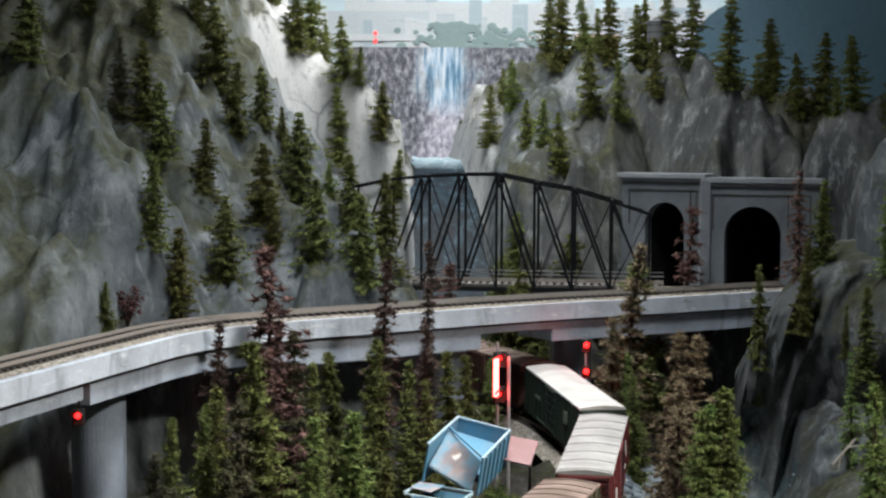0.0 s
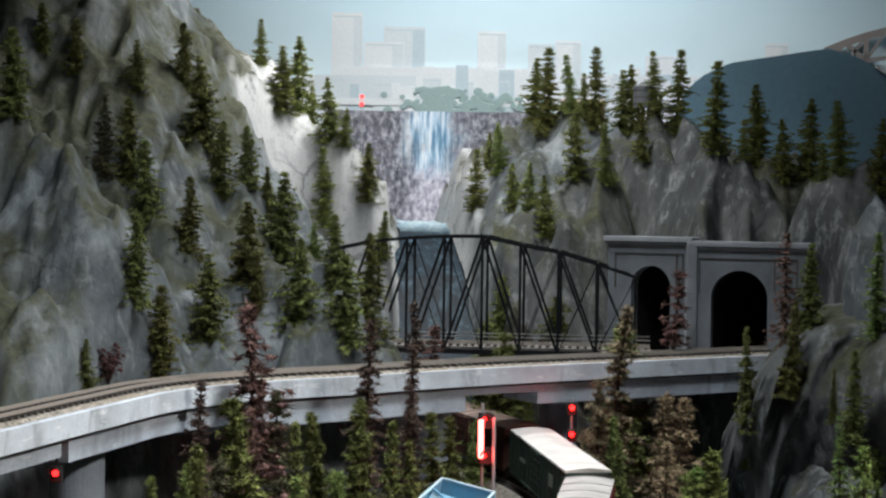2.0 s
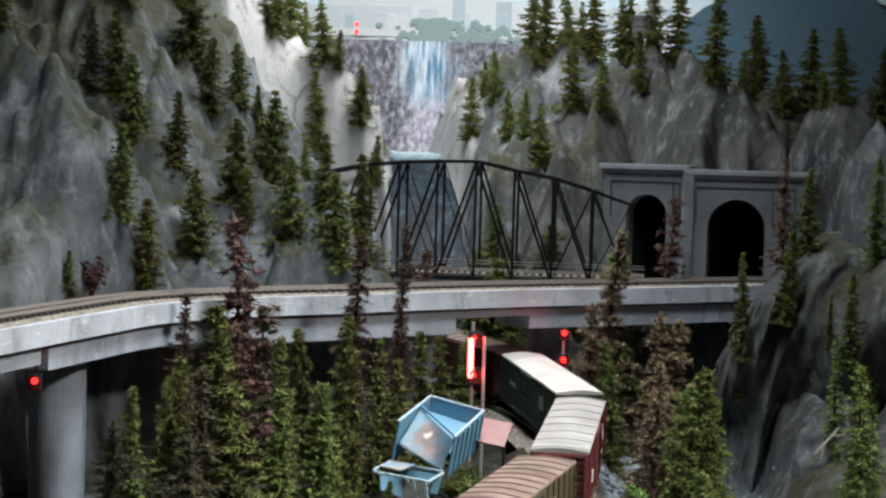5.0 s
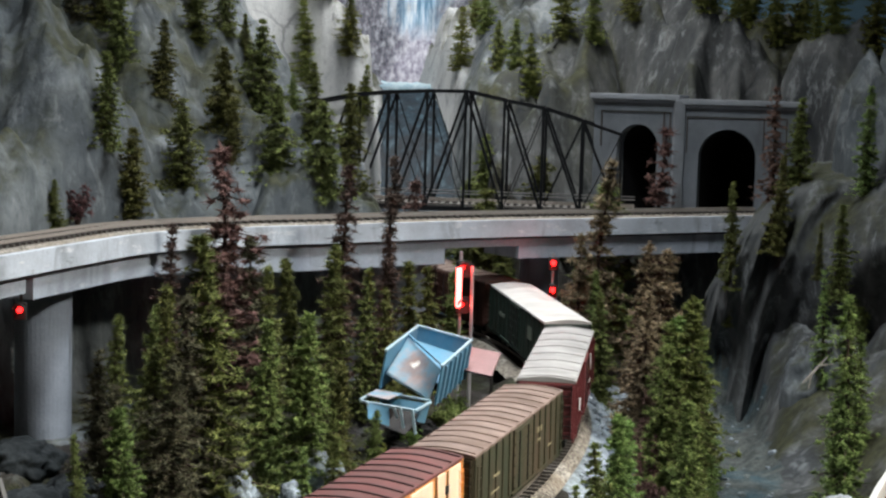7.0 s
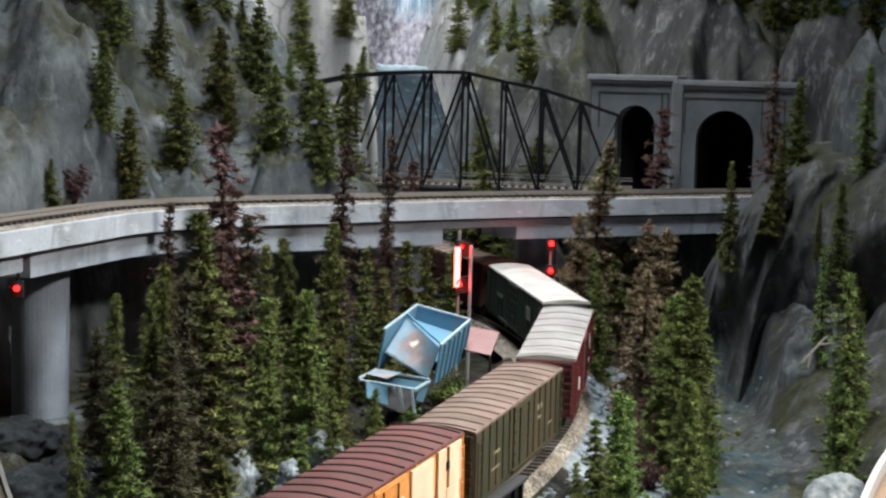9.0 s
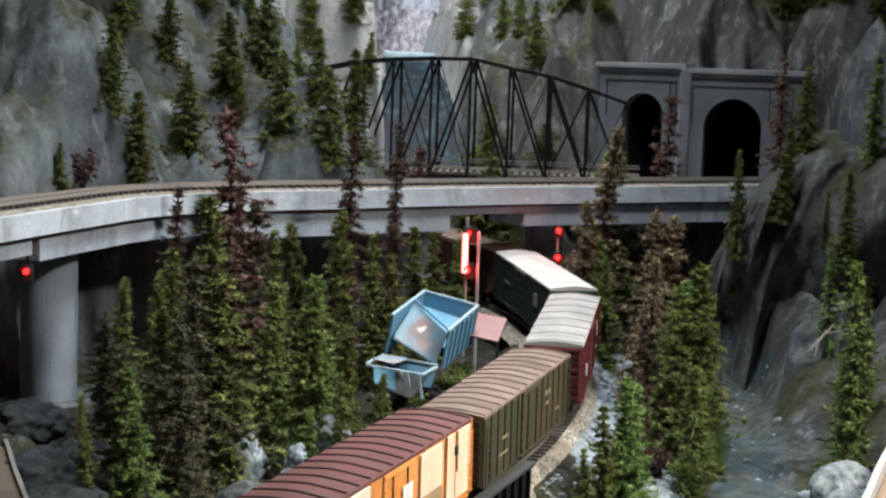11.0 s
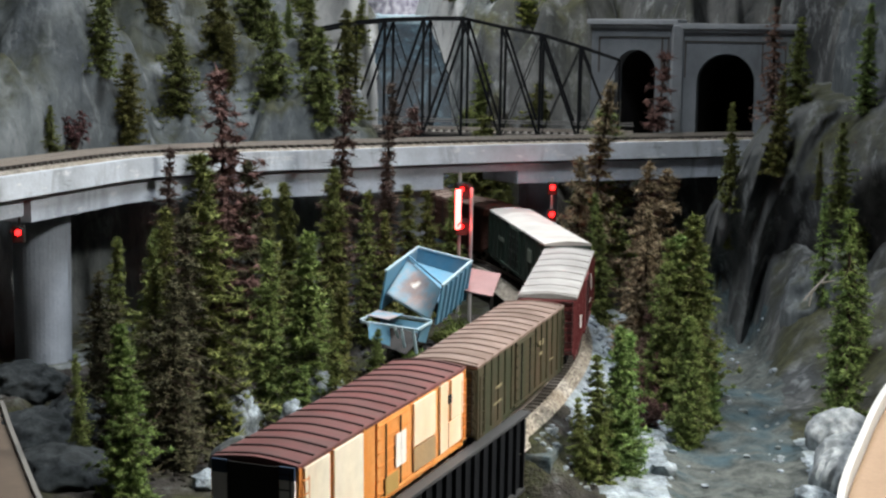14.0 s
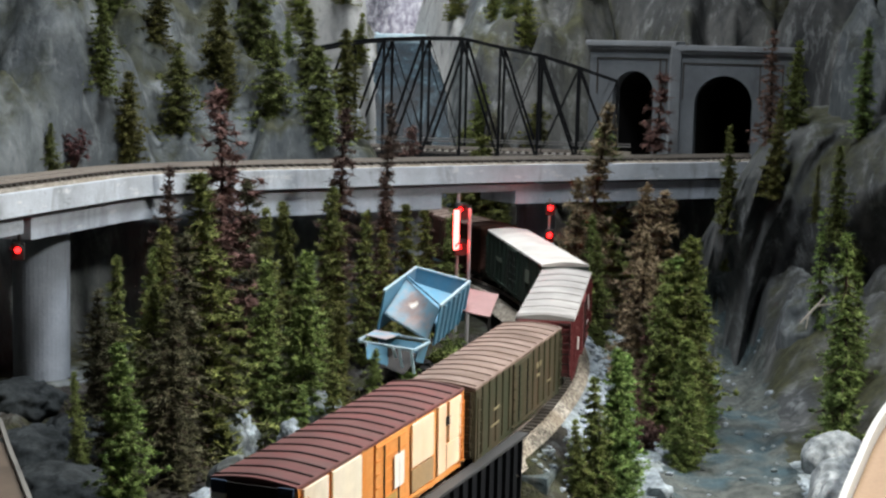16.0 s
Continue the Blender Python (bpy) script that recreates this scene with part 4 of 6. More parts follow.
def arch_wall(length, height, mouth, half, spring, depth, n=22):
    """A wall (x along, z up) with an arched opening whose middle is at mouth; faces of front, back, top and reveal."""
    rim = [(mouth - half, 0.0)] + [(mouth - half * math.cos(math.pi * k / n), spring + half * math.sin(math.pi * k / n)) for k in range(n + 1)] + [(mouth + half, 0.0)]
    outer = [(0.0, 0.0)] + [(length * k / n, height) for k in range(n + 1)] + [(length, 0.0)]
    bm = bmesh.new()
    rows = []
    for y in (0, depth):
        rows.append([[bm.verts.new((x, y, z)) for x, z in rim], [bm.verts.new((x, y, z)) for x, z in outer]])
    k = len(rim)
    for i in range(k - 1):
        for r in rows:
            bm.faces.new((r[0][i], r[0][i + 1], r[1][i + 1], r[1][i]))
        bm.faces.new((rows[0][0][i], rows[0][0][i + 1], rows[1][0][i + 1], rows[1][0][i]))
        bm.faces.new((rows[0][1][i], rows[0][1][i + 1], rows[1][1][i + 1], rows[1][1][i]))
    return bm


def portal(name, a, b, mouth, half, spring, top_a, top_b):
    """A concrete tunnel portal between two places of the plan."""
    a, b = Vector((*a, 0)), Vector((*b, 0))
    L = (b - a).length
    foot, h = 0.118, (top_a + top_b) / 2
    p = empty(name, pose(a.x, a.y, foot, 0, 0, math.degrees(math.atan2(b.y - a.y, b.x - a.x))), "grey concrete tunnel portal with an arched black mouth", "tunnel portal", "tunnel portals")
    part("face_wall", arch_wall(L, h - foot, mouth, half, spring - foot, 0.016), M_PORTAL, p)
    part("cornice", boxes(((L + 0.006, 0.022, 0.0055), (L / 2, 0.005, h - foot + 0.002), 0.0008), ((L + 0.002, 0.019, 0.003), (L / 2, 0.006, h - foot - 0.0022), 0.0005)), M_CORNICE, p)
    # dark strips laid on the face, standing in for shaded panel grooves
    bm = bmesh.new()
    zt = h - foot - 0.013
    for x0, x1, z0, z1 in ((0.008, L - 0.008, zt, zt + 0.0012), (0.008, 0.0092, zt - 0.034, zt), (L - 0.0092, L - 0.008, zt - 0.034, zt),
                           (mouth + half + 0.006, mouth + half + 0.0072, zt - 0.03, zt)):
        box(bm, (x1 - x0, 0.0012, z1 - z0), Matrix.Translation(((x0 + x1) / 2, -0.0006, (z0 + z1) / 2)))
    part("panel_moulding", bm, M_TIE, p, "dark raised strips for the shade in panel grooves")
    # the bore behind the mouth, its darkness put into a black colour
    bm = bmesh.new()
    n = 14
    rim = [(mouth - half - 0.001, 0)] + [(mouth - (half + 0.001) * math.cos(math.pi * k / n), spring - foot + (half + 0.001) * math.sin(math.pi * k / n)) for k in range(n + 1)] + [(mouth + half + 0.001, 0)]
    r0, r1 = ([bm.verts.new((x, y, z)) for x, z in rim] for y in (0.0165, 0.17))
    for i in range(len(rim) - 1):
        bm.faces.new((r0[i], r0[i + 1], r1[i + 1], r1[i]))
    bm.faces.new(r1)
    part("bore", bm, M_DARK, p, "tunnel bore in black for the dark inside")
    return p


P0, P1, P2 = (0.1555, 1.560), (0.2325, 1.512), (0.338, 1.476)
v = viaduct()
deck_line = centre_of_deck()
track(deck_line, np.full(len(deck_line), RAIL_Z), "viaduct_track", "single track with dark ties on the viaduct")
truss()
portal("tunnel_portal", P0, P1, 0.0475, 0.0215, 0.203, 0.2505, 0.2475)
portal("tunnel_portal", P1, P2, 0.0475, 0.0275, 0.1945, 0.2475, 0.2435)
tagged(part("corner_pier", boxes(((0.010, 0.012, 0.130), (P1[0], P1[1] - 0.001, 0.183), 0.001)), M_CORNICE), "square concrete pilaster between the tunnel portals", "pilaster", kind="structure")
tagged(part("portal_apron", boxes(((0.20, 0.05, 0.004), (0.245, 1.50, 0.1385), 0.0005)), M_BALLAST), "ballasted apron before the tunnels", "apron", kind="structure")

# added plate that blocks light falling between the deck and the portals
apron = tagged(part("deck_apron", boxes(((0.21, 0.075, 0.004), (0, 0, 0), 0.0005)), M_BALLAST), "ballasted plate added to keep light from under the viaduct's end", "apron", kind="structure")
apron.matrix_basis = pose(0.232, 1.488, 0.1375, 0, 0, 32)

# ---------- lower line ----------
low = TRACK_LINE
track(low, rail_height(low[:, 1]) - 0.0022, "lower_track", "single curved track with dark ties on ballast")
bed = low[low[:, 1] > 0.81]
tagged(sweep(bed, rail_height(bed[:, 1]) - 0.0022, [(-0.026, -0.010), (-0.017, -0.0012), (0.017, -0.0012), (0.026, -0.010)], "ballast_bed", M_BALLAST),
       "brown-grey ballast bed under the lower track", "ballast", kind="structure")


def girder_bridge():
    g = empty("girder_bridge", None, "dark plate girder bridge under the train", "bridge")
    line = resample(low[(low[:, 1] > 0.42) & (low[:, 1] < 0.835)], 0.004)
    hs = rail_height(line[:, 1])
    for s in (-1, 1):
        o = s * 0.0245
        sweep(line, hs, [(o - 0.0006, -0.030), (o - 0.0006, 0.008), (o + 0.0006, 0.008), (o + 0.0006, -0.030)], "web_plate", M_TRUSS, g)
        for zz in (0.008, -0.032):
            sweep(line, hs + zz, [(o - 0.0032, 0), (o - 0.0032, 0.0016), (o + 0.0032, 0.0016), (o + 0.0032, 0)], "flange", plain("worn_black", (0.05, 0.052, 0.056), 0.5), g)
        nrm = side_of(line)
        first = None
        for k in range(1, len(line) - 1, 3):
            x, y = line[k] + nrm[k] * (o + s * 0.0016)
            m = pose(x, y, hs[k] - 0.0115, 0, 0, math.degrees(math.atan2(nrm[k][1], nrm[k][0])))
            if first is None:
                first = part("stiffener", boxes(((0.0022, 0.0012, 0.038), (0, 0, 0))), M_TRUSS, g)
                first.matrix_basis = m
            else:
                share(first, m)
    sweep(line, hs, [(-0.024, -0.006), (-0.024, -0.0032), (0.024, -0.0032), (0.024, -0.006)], "deck_plate", M_TRUSS, g)
    x, y = line[-1]
    ab = part("abutment", boxes(((0.075, 0.03, 0.05), (0, 0, 0), 0.002)), M_STREAM, g, "dark stone abutment")
    ab.matrix_basis = pose(x + 0.006, y + 0.014, float(hs[-1]) - 0.040, 0, 0, -18)


girder_bridge()

# ---------- the train ----------
def roof_mesh(L, W, rise, y_drop=0.0012, n=8):
    """A low-pitched roof with rounded eaves, as a closed shell from z = 0."""
    bm = bmesh.new()
    hump = lambda q: rise * (1 - abs(2 * q - 1) ** 1.5)
    prof = [(-W / 2 - 0.0006, -y_drop), (-W / 2 - 0.0006, 0.0002)]
    prof += [(W * (k / n - 0.5), 0.0006 + hump(k / n)) for k in range(n + 1)]
    prof += [(W / 2 + 0.0006, 0.0002), (W / 2 + 0.0006, -y_drop)]
    ends = [[bm.verts.new((x, y, z)) for y, z in prof] for x in (-L / 2 - 0.0004, L / 2 + 0.0004)]
    for i in range(len(prof) - 1):
        bm.faces.new((ends[0][i], ends[0][i + 1], ends[1][i + 1], ends[1][i]))
    bm.faces.new(ends[0])
    bm.faces.new(ends[1])
    return bm


def truck(parent, x, high=0.0):
    t = part("truck", boxes(((0.026, 0.0028, 0.0045), (x, 0.0105, 0.0055), 0.0006), ((0.026, 0.0028, 0.0045), (x, -0.0105, 0.0055), 0.0006),
                            ((0.006, 0.022, 0.004), (x, 0, 0.0055))), M_BLACK, parent, "black sprung truck")
    for dx in (-0.0085, 0.0085):
        bm = bmesh.new()
        for s in (-1, 1):
            rod(bm, (x + dx, s * 0.0068, 0.0055), (x + dx, s * 0.0092, 0.0055), 0.0055, 16)
        rod(bm, (x + dx, -0.0068, 0.0055), (x + dx, 0.0068, 0.0055), 0.001, 8)
        part("wheelset", bm, M_RAIL, t)


def ladder(bm, x, y, z0, z1, w, along="x"):
    for k in range(6):
        z = z0 + (z1 - z0) * k / 5
        a, b = ((x - w / 2, y, z), (x + w / 2, y, z)) if along == "x" else ((x, y - w / 2, z), (x, y + w / 2, z))
        beam(bm, a, b, 0.0005, 0.0005)
    for s in (-0.5, 0.5):
        d = (s * w, 0) if along == "x" else (0, s * w)
        beam(bm, (x + d[0], y + d[1], z0 - 0.001), (x + d[0], y + d[1], z1 + 0.001), 0.0005, 0.0005)


def boxcar(m, L, side, roof, label, ribs=13, posts=14, door=None, W=0.0350, sill=0.0115, eave=0.0475, marks=None, flat_rib=0.0011, end=None, rib_mat=None):
    car = empty("boxcar", m, label, "railway wagon", "goods train")
    h = eave - sill
    part("body", boxes(((L, W, h), (0, 0, sill + h / 2), 0.0006)), side, car)
    r = part("roof", roof_mesh(L, W, 0.0018), roof, car)
    r.location.z = eave
    first = None
    for k in range(ribs + 1 if ribs else 0):
        x = -L / 2 + 0.003 + (L - 0.006) * k / ribs
        if first is None:
            bm = bmesh.new()
            pts = [(W * (j / 8 - 0.5), 0.0008 + 0.0018 * (1 - abs(2 * j / 8 - 1) ** 1.5)) for j in range(9)]
            for (y0, z0), (y1, z1) in zip(pts, pts[1:]):
                beam(bm, (0, y0, z0), (0, y1, z1), flat_rib, 0.0008)
            first = part("roof_rib", bm, rib_mat or roof, r)
            first.location.x = x
        else:
            share(first, Matrix.Translation((x, 0, 0)))
    # side posts, sills and doors
    post = None
    for s in (-1, 1):
        for k in range(posts + 1):
            x = -L / 2 + 0.001 + (L - 0.002) * k / posts
            if abs(x) < 0.020:
                continue
            if post is None:
                post = part("side_post", boxes(((0.0012, 0.0008, h - 0.001), (0, 0, 0))), side, car)
                post.location = (x, s * (W / 2 + 0.0003), sill + h / 2)
            else:
                share(post, pose(x, s * (W / 2 + 0.0003), sill + h / 2))
        part("side_sill", boxes(((L * 0.98, 0.001, 0.003), (0, s * (W / 2 - 0.0004), sill - 0.0012))), side, car)
        dm = door or side
        d = part("door", boxes(((0.034, 0.0011, h - 0.003), (0, s * (W / 2 + 0.0006), sill + h / 2), 0.0002)), dm, car)
        brace = part("door_brace", boxes(((0.033, 0.0006, 0.0008), (0, 0, 0))), dm, d)
        brace.location = (0, s * (W / 2 + 0.0013), sill + 0.003)
        for k in range(1, 6):
            share(brace, pose(0, s * (W / 2 + 0.0013), sill + 0.003 + (h - 0.006) * k / 5))
        for dx in (-0.010, 0.006):
            part("lock_bar", beam(bmesh.new(), (dx, s * (W / 2 + 0.0021), sill + 0.002), (dx, s * (W / 2 + 0.0021), eave - 0.003), 0.0006, 0.0006), M_BLACK, d)
        part("door_track", boxes(((0.068, 0.0011, 0.0012), (0.014, s * (W / 2 + 0.0012), sill + 0.0002))), side, car)
    # corrugated ends with ladders
    for s in (-1, 1):
        e = part("car_end", boxes(((0.0006, W * 0.95, h - 0.002), (s * (L / 2 + 0.0001), 0, sill + h / 2))), end or side, car)
        rib = part("end_rib", boxes(((0.0012, W * 0.93, 0.0026), (0, 0, 0), 0.0005)), end or side, e)
        rib.location = (s * (L / 2 + 0.0004), 0, sill + 0.003)
        for k in range(1, 8):
            share(rib, pose(s * (L / 2 + 0.0004), 0, sill + 0.003 + (h - 0.006) * k / 7))
        bm = bmesh.new()
        ladder(bm, s * (L / 2 + 0.0016), -W * 0.36, sill + 0.002, eave - 0.003, 0.006, "y")
        part("ladder", bm, M_BLACK if end is None else end, e)
        for q in (-1, 1):
            bm = bmesh.new()
            ladder(bm, s * (L / 2 - 0.0045), q * (W / 2 + 0.0014), sill + 0.001, eave - 0.006, 0.0055, "x")
            part("side_ladder", bm, side, car)
        part("coupler", boxes(((0.010, 0.0025, 0.0028), (s * (L / 2 + 0.003), 0, 0.0090), 0.0005), ((0.003, 0.0042, 0.0036), (s * (L / 2 + 0.0075), 0, 0.0090), 0.0008)), M_BLACK, car)
        truck(car, s * (L / 2 - 0.024))
    part("underframe", boxes(((L * 0.94, 0.010, 0.004), (0, 0, sill - 0.002)), ((0.03, 0.022, 0.004), (0.01, 0, sill - 0.003), 0.0006)), M_BLACK, car)
    if marks:
        marks(car, L, W, sill, eave)
    return car


def on_line(x, y, deg):
    """The pose of a car whose middle stands over a place of the lower line."""
    return pose(x, y, rail_height(y), 0, -math.degrees(math.atan(0.0325 * math.sin(radians(deg)))), deg)


def bars(car, items, material, name="lettering"):
    """Unreadable lettering: plain bars (x, z, w, h) on the near side."""
    return lambda y: [part(name, boxes(((w, 0.0003, h), (x, y, z))), material, car) for x, z, w, h in items]


def roof_material(name, colour, dust, amount):
    n = Nodes(name)
    v = n.coords(scale=(1, 0.3, 1))
    streak = n.noise(v, 130, 4, 0.6)
    blot = n.noise(n.coords(), 35, 4, 0.6)
    c = n.mix(n.ramp(streak, [(0.40, (0, 0, 0)), (0.65, (amount,) * 3)]), colour, dust)
    c = n.mix(n.ramp(blot, [(0.45, (0, 0, 0)), (0.7, (0.5,) * 3)]), c, tint(colour, 0.55))
    return n.done(c, 0.6, 0, 0.3)


M_WHITE = plain("lettering_white", (0.7, 0.7, 0.68))


def green_marks(car, L, W, sill, eave):
    y = -(W / 2 + 0.0009)
    bars(car, [(0.030, 0.036, 0.004, 0.003), (0.036, 0.036, 0.003, 0.003), (0.032, 0.030, 0.006, 0.0016), (-0.048, 0.030, 0.010, 0.0014), (-0.050, 0.022, 0.014, 0.0010), (0.055, 0.022, 0.008, 0.001)],
         plain("faded_lettering", (0.30, 0.26, 0.16)))(y)


def red_marks(car, L, W, sill, eave):
    y = -(W / 2 + 0.0009)
    bars(car, [(-0.056, 0.026, 0.003, 0.008), (-0.051, 0.025, 0.003, 0.007), (-0.046, 0.024, 0.003, 0.008), (0.050, 0.035, 0.003, 0.007), (0.055, 0.032, 0.003, 0.009), (0.060, 0.029, 0.003, 0.007), (0.048, 0.020, 0.014, 0.001)], M_WHITE)(y)
    part("route_plate", boxes(((0.008, 0.0004, 0.010), (0.026, y, 0.034))), plain("faded_yellow", (0.5, 0.3, 0.07)), car)


def dark_marks(car, L, W, sill, eave):
    bars(car, [(-0.05, 0.032, 0.012, 0.010), (0.045, 0.030, 0.02, 0.003)], plain("dull_lettering", (0.2, 0.24, 0.2)))(W / 2 + 0.0009)


def orange_marks(car, L, W, sill, eave):
    """Cream panels in orange framing on the near side; white end posts with a dark top."""
    cream, brown, white = paint("cream_panel", (0.90, 0.83, 0.68), (0.80, 0.40, 0.15), 0.6, 0.5, 0.45), paint("brown_panel", (0.34, 0.25, 0.15), (0.5, 0.3, 0.12), 0.4), plain("patch_white", (0.85, 0.84, 0.8))
    h = eave - sill
    for s in (-1, 1):
        y = s * (W / 2 + 0.0010)
        for x, z, w, hh, m in ((-0.075, 0.5, 0.022, 0.92, cream), (-0.046, 0.5, 0.028, 0.92, cream), (0.036, 0.66, 0.026, 0.56, cream), (0.036, 0.20, 0.026, 0.30, brown),
                               (0.077, 0.68, 0.016, 0.55, cream), (0.075, 0.22, 0.018, 0.34, cream), (0.060, 0.5, 0.010, 0.92, cream)):
            part("side_panel", boxes(((w, 0.0010, h * hh), (x, y, sill + h * z), 0.0002)), m, car)
        part("poster", boxes(((0.011, 0.0004, h * 0.42), (0.006, s * (W / 2 + 0.0022), sill + h * 0.50))), white, car)
        part("poster", boxes(((0.010, 0.0004, h * 0.25), (-0.056, s * (W / 2 + 0.0019), sill + h * 0.2))), plain("grey_print", (0.45, 0.45, 0.42)), car)
        part("notice", boxes(((0.004, 0.0004, h * 0.12), (0.066, s * (W / 2 + 0.0019), sill + h * 0.72))), M_BLACK, car)
        part("poster", boxes(((0.014, 0.0004, h * 0.22), (-0.004, s * (W / 2 + 0.0022), sill + h * 0.14))), plain("mural", (0.45, 0.30, 0.10)), car)
    x = -(L / 2 + 0.0010)
    for y in (-W * 0.40, W * 0.40):
        part("end_post", boxes(((0.0014, W * 0.18, h * 0.86), (x, y, sill + h * 0.43), 0.0003)), white, car, "white end post")
        part("end_cap", boxes(((0.0016, W * 0.18, h * 0.15), (x, y, sill + h * 0.925), 0.0003)), plain("navy", (0.03, 0.05, 0.09)), car)
    part("end_panel", boxes(((0.0016, W * 0.60, h * 0.50), (x, 0, sill + h * 0.74), 0.0003)), M_BLACK, car, "dark upper end panel")
    part("end_panel", boxes(((0.0016, W * 0.60, h * 0.46), (x, 0, sill + h * 0.24), 0.0003)), paint("grey_white", (0.62, 0.62, 0.6)), car)


def train():
    rust = roof_material("rusty_roof", (0.135, 0.066, 0.062), (0.17, 0.05, 0.05), 0.6)
    mottled = roof_material("dusty_brown_roof", (0.16, 0.115, 0.095), (0.29, 0.225, 0.20), 0.7)
    galvan = roof_material("pale_grey_roof", (0.36, 0.355, 0.35), (0.20, 0.195, 0.19), 0.7)
    white = roof_material("white_roof", (0.60, 0.585, 0.56), (0.44, 0.42, 0.40), 0.5)
    orange = paint("orange_frame", (0.72, 0.27, 0.06), (0.85, 0.55, 0.25), 0.5)
    green = paint("dull_olive_green", (0.040, 0.046, 0.026), (0.13, 0.075, 0.05), 0.6)
    red = paint("oxide_red", (0.14, 0.030, 0.032), (0.08, 0.03, 0.03), 0.4)
    dark = paint("dark_green_side", (0.020, 0.040, 0.030), (0.05, 0.04, 0.035), 0.4)
    brown = paint("boxcar_brown", (0.10, 0.045, 0.035), (0.05, 0.03, 0.025), 0.4)
    boxcar(on_line(-0.032, 0.681, 68.1), 0.180, orange, rust, "orange and cream panelled boxcar with a rusty ribbed roof", 15, 6, orange, 0.0370, marks=orange_marks, flat_rib=0.0012, rib_mat=plain("dark_rib", (0.045, 0.024, 0.024), 0.7))
    boxcar(on_line(0.0355, 0.842, 70.7), 0.166, green, mottled, "dull olive green boxcar with a dusty brown ribbed roof", 13, 14, green, marks=green_marks)
    boxcar(on_line(0.086, 1.032, 81.0), 0.178, red, galvan, "oxide red boxcar with a pale grey ribbed roof", 7, 14, red, marks=red_marks)
    boxcar(on_line(0.084, 1.239, 100.7), 0.184, dark, white, "dark green boxcar with a plain white roof", 0, 12, dark, marks=dark_marks)
    boxcar(on_line(0.022, 1.418, 117.0), 0.170, brown, mottled, "brown boxcar with a dusty roof going under the viaduct", 12, 12, brown)


train()

# ---------- where the trees stand: x, y, height ----------
WEST_SLOPE = [
    (-0.365, 1.250, 0.068), (-0.297, 1.421, 0.046), (-0.290, 1.351, 0.069), (-0.271, 1.331, 0.071), (-0.249, 1.180, 0.067), (-0.232, 1.189, 0.069),
    (-0.274, 1.124, 0.033), (-0.263, 1.487, 0.059), (-0.239, 1.449, 0.082), (-0.221, 1.416, 0.065), (-0.195, 1.440, 0.055), (-0.231, 1.311, 0.065),
    (-0.183, 1.339, 0.064), (-0.172, 1.316, 0.048), (-0.179, 1.452, 0.037), (-0.163, 1.426, 0.078), (-0.204, 1.256, 0.067), (-0.134, 1.315, 0.070),
    (-0.109, 1.367, 0.065), (-0.094, 1.312, 0.072), (-0.080, 1.398, 0.087), (-0.358, 1.430, 0.047), (-0.393, 1.446, 0.042),
]
WEST_CREST = [
    (-0.137, 1.484, 0.033), (-0.077, 1.592, 0.049), (-0.093, 1.607, 0.056), (-0.217, 1.688, 0.047), (-0.188, 1.653, 0.066), (-0.175, 1.679, 0.080),
    (-0.161, 1.699, 0.041), (-0.135, 1.638, 0.063), (-0.119, 1.628, 0.036), (-0.138, 1.626, 0.077),
]
SHADE = [
    (-0.199, 0.930, 0.086), (-0.192, 0.860, 0.060), (-0.181, 0.880, 0.084), (-0.163, 0.930, 0.105),
]
WEST_DUSK = [
    (-0.315, 1.353, 0.069),
]
EAST_SLOPE = [
    (0.099, 1.956, 0.077), (0.113, 1.911, 0.100), (0.141, 1.887, 0.065), (0.168, 1.870, 0.092), (0.154, 1.869, 0.048), (0.138, 1.780, 0.075),
    (0.166, 1.707, 0.062), (0.202, 1.870, 0.073), (0.212, 1.864, 0.078), (0.211, 1.746, 0.060), (0.239, 1.830, 0.071), (0.263, 1.846, 0.098),
    (0.279, 1.660, 0.093), (0.347, 1.785, 0.086), (0.349, 1.783, 0.061), (0.307, 1.645, 0.034), (0.371, 1.730, 0.069), (0.397, 1.734, 0.085),
    (0.362, 1.510, 0.035), (0.375, 1.497, 0.068), (0.409, 1.481, 0.068), (0.052, 1.849, 0.057), (0.067, 1.784, 0.052), (0.023, 1.841, 0.067),
    (0.082, 1.741, 0.054), (0.100, 1.712, 0.064), (0.040, 1.879, 0.044),
]
FOREST = [
    (-0.200, 0.970, 0.097), (-0.188, 1.030, 0.104), (-0.164, 1.120, 0.121), (-0.106, 1.070, 0.131), (-0.097, 1.140, 0.113), (-0.072, 1.110, 0.126),
    (-0.046, 1.120, 0.109), (-0.056, 0.970, 0.081), (-0.035, 0.950, 0.060), (-0.028, 1.120, 0.100), (0.014, 1.200, 0.097),
]
FRESH = [
    (-0.155, 0.800, 0.091), (-0.077, 0.950, 0.117), (-0.069, 0.900, 0.049), (-0.055, 0.930, 0.063), (-0.104, 1.000, 0.109),
]
OLIVE = [
    (-0.119, 0.920, 0.171), (-0.014, 1.160, 0.102), (-0.002, 1.180, 0.096), (-0.170, 1.000, 0.138),
]
DUSK = [
    (-0.141, 0.900, 0.138), (-0.142, 0.860, 0.105), (-0.129, 1.130, 0.128),
]
DEAD = [
    (0.126, 1.300, 0.187), (0.146, 1.100, 0.151), (0.162, 1.130, 0.153), (0.147, 1.060, 0.121), (0.119, 1.270, 0.124),
]
BARE = [
    (-0.187, 1.100, 0.139), (-0.072, 1.170, 0.182), (-0.034, 1.190, 0.159), (-0.028, 1.440, 0.178), (-0.040, 1.170, 0.129),
]
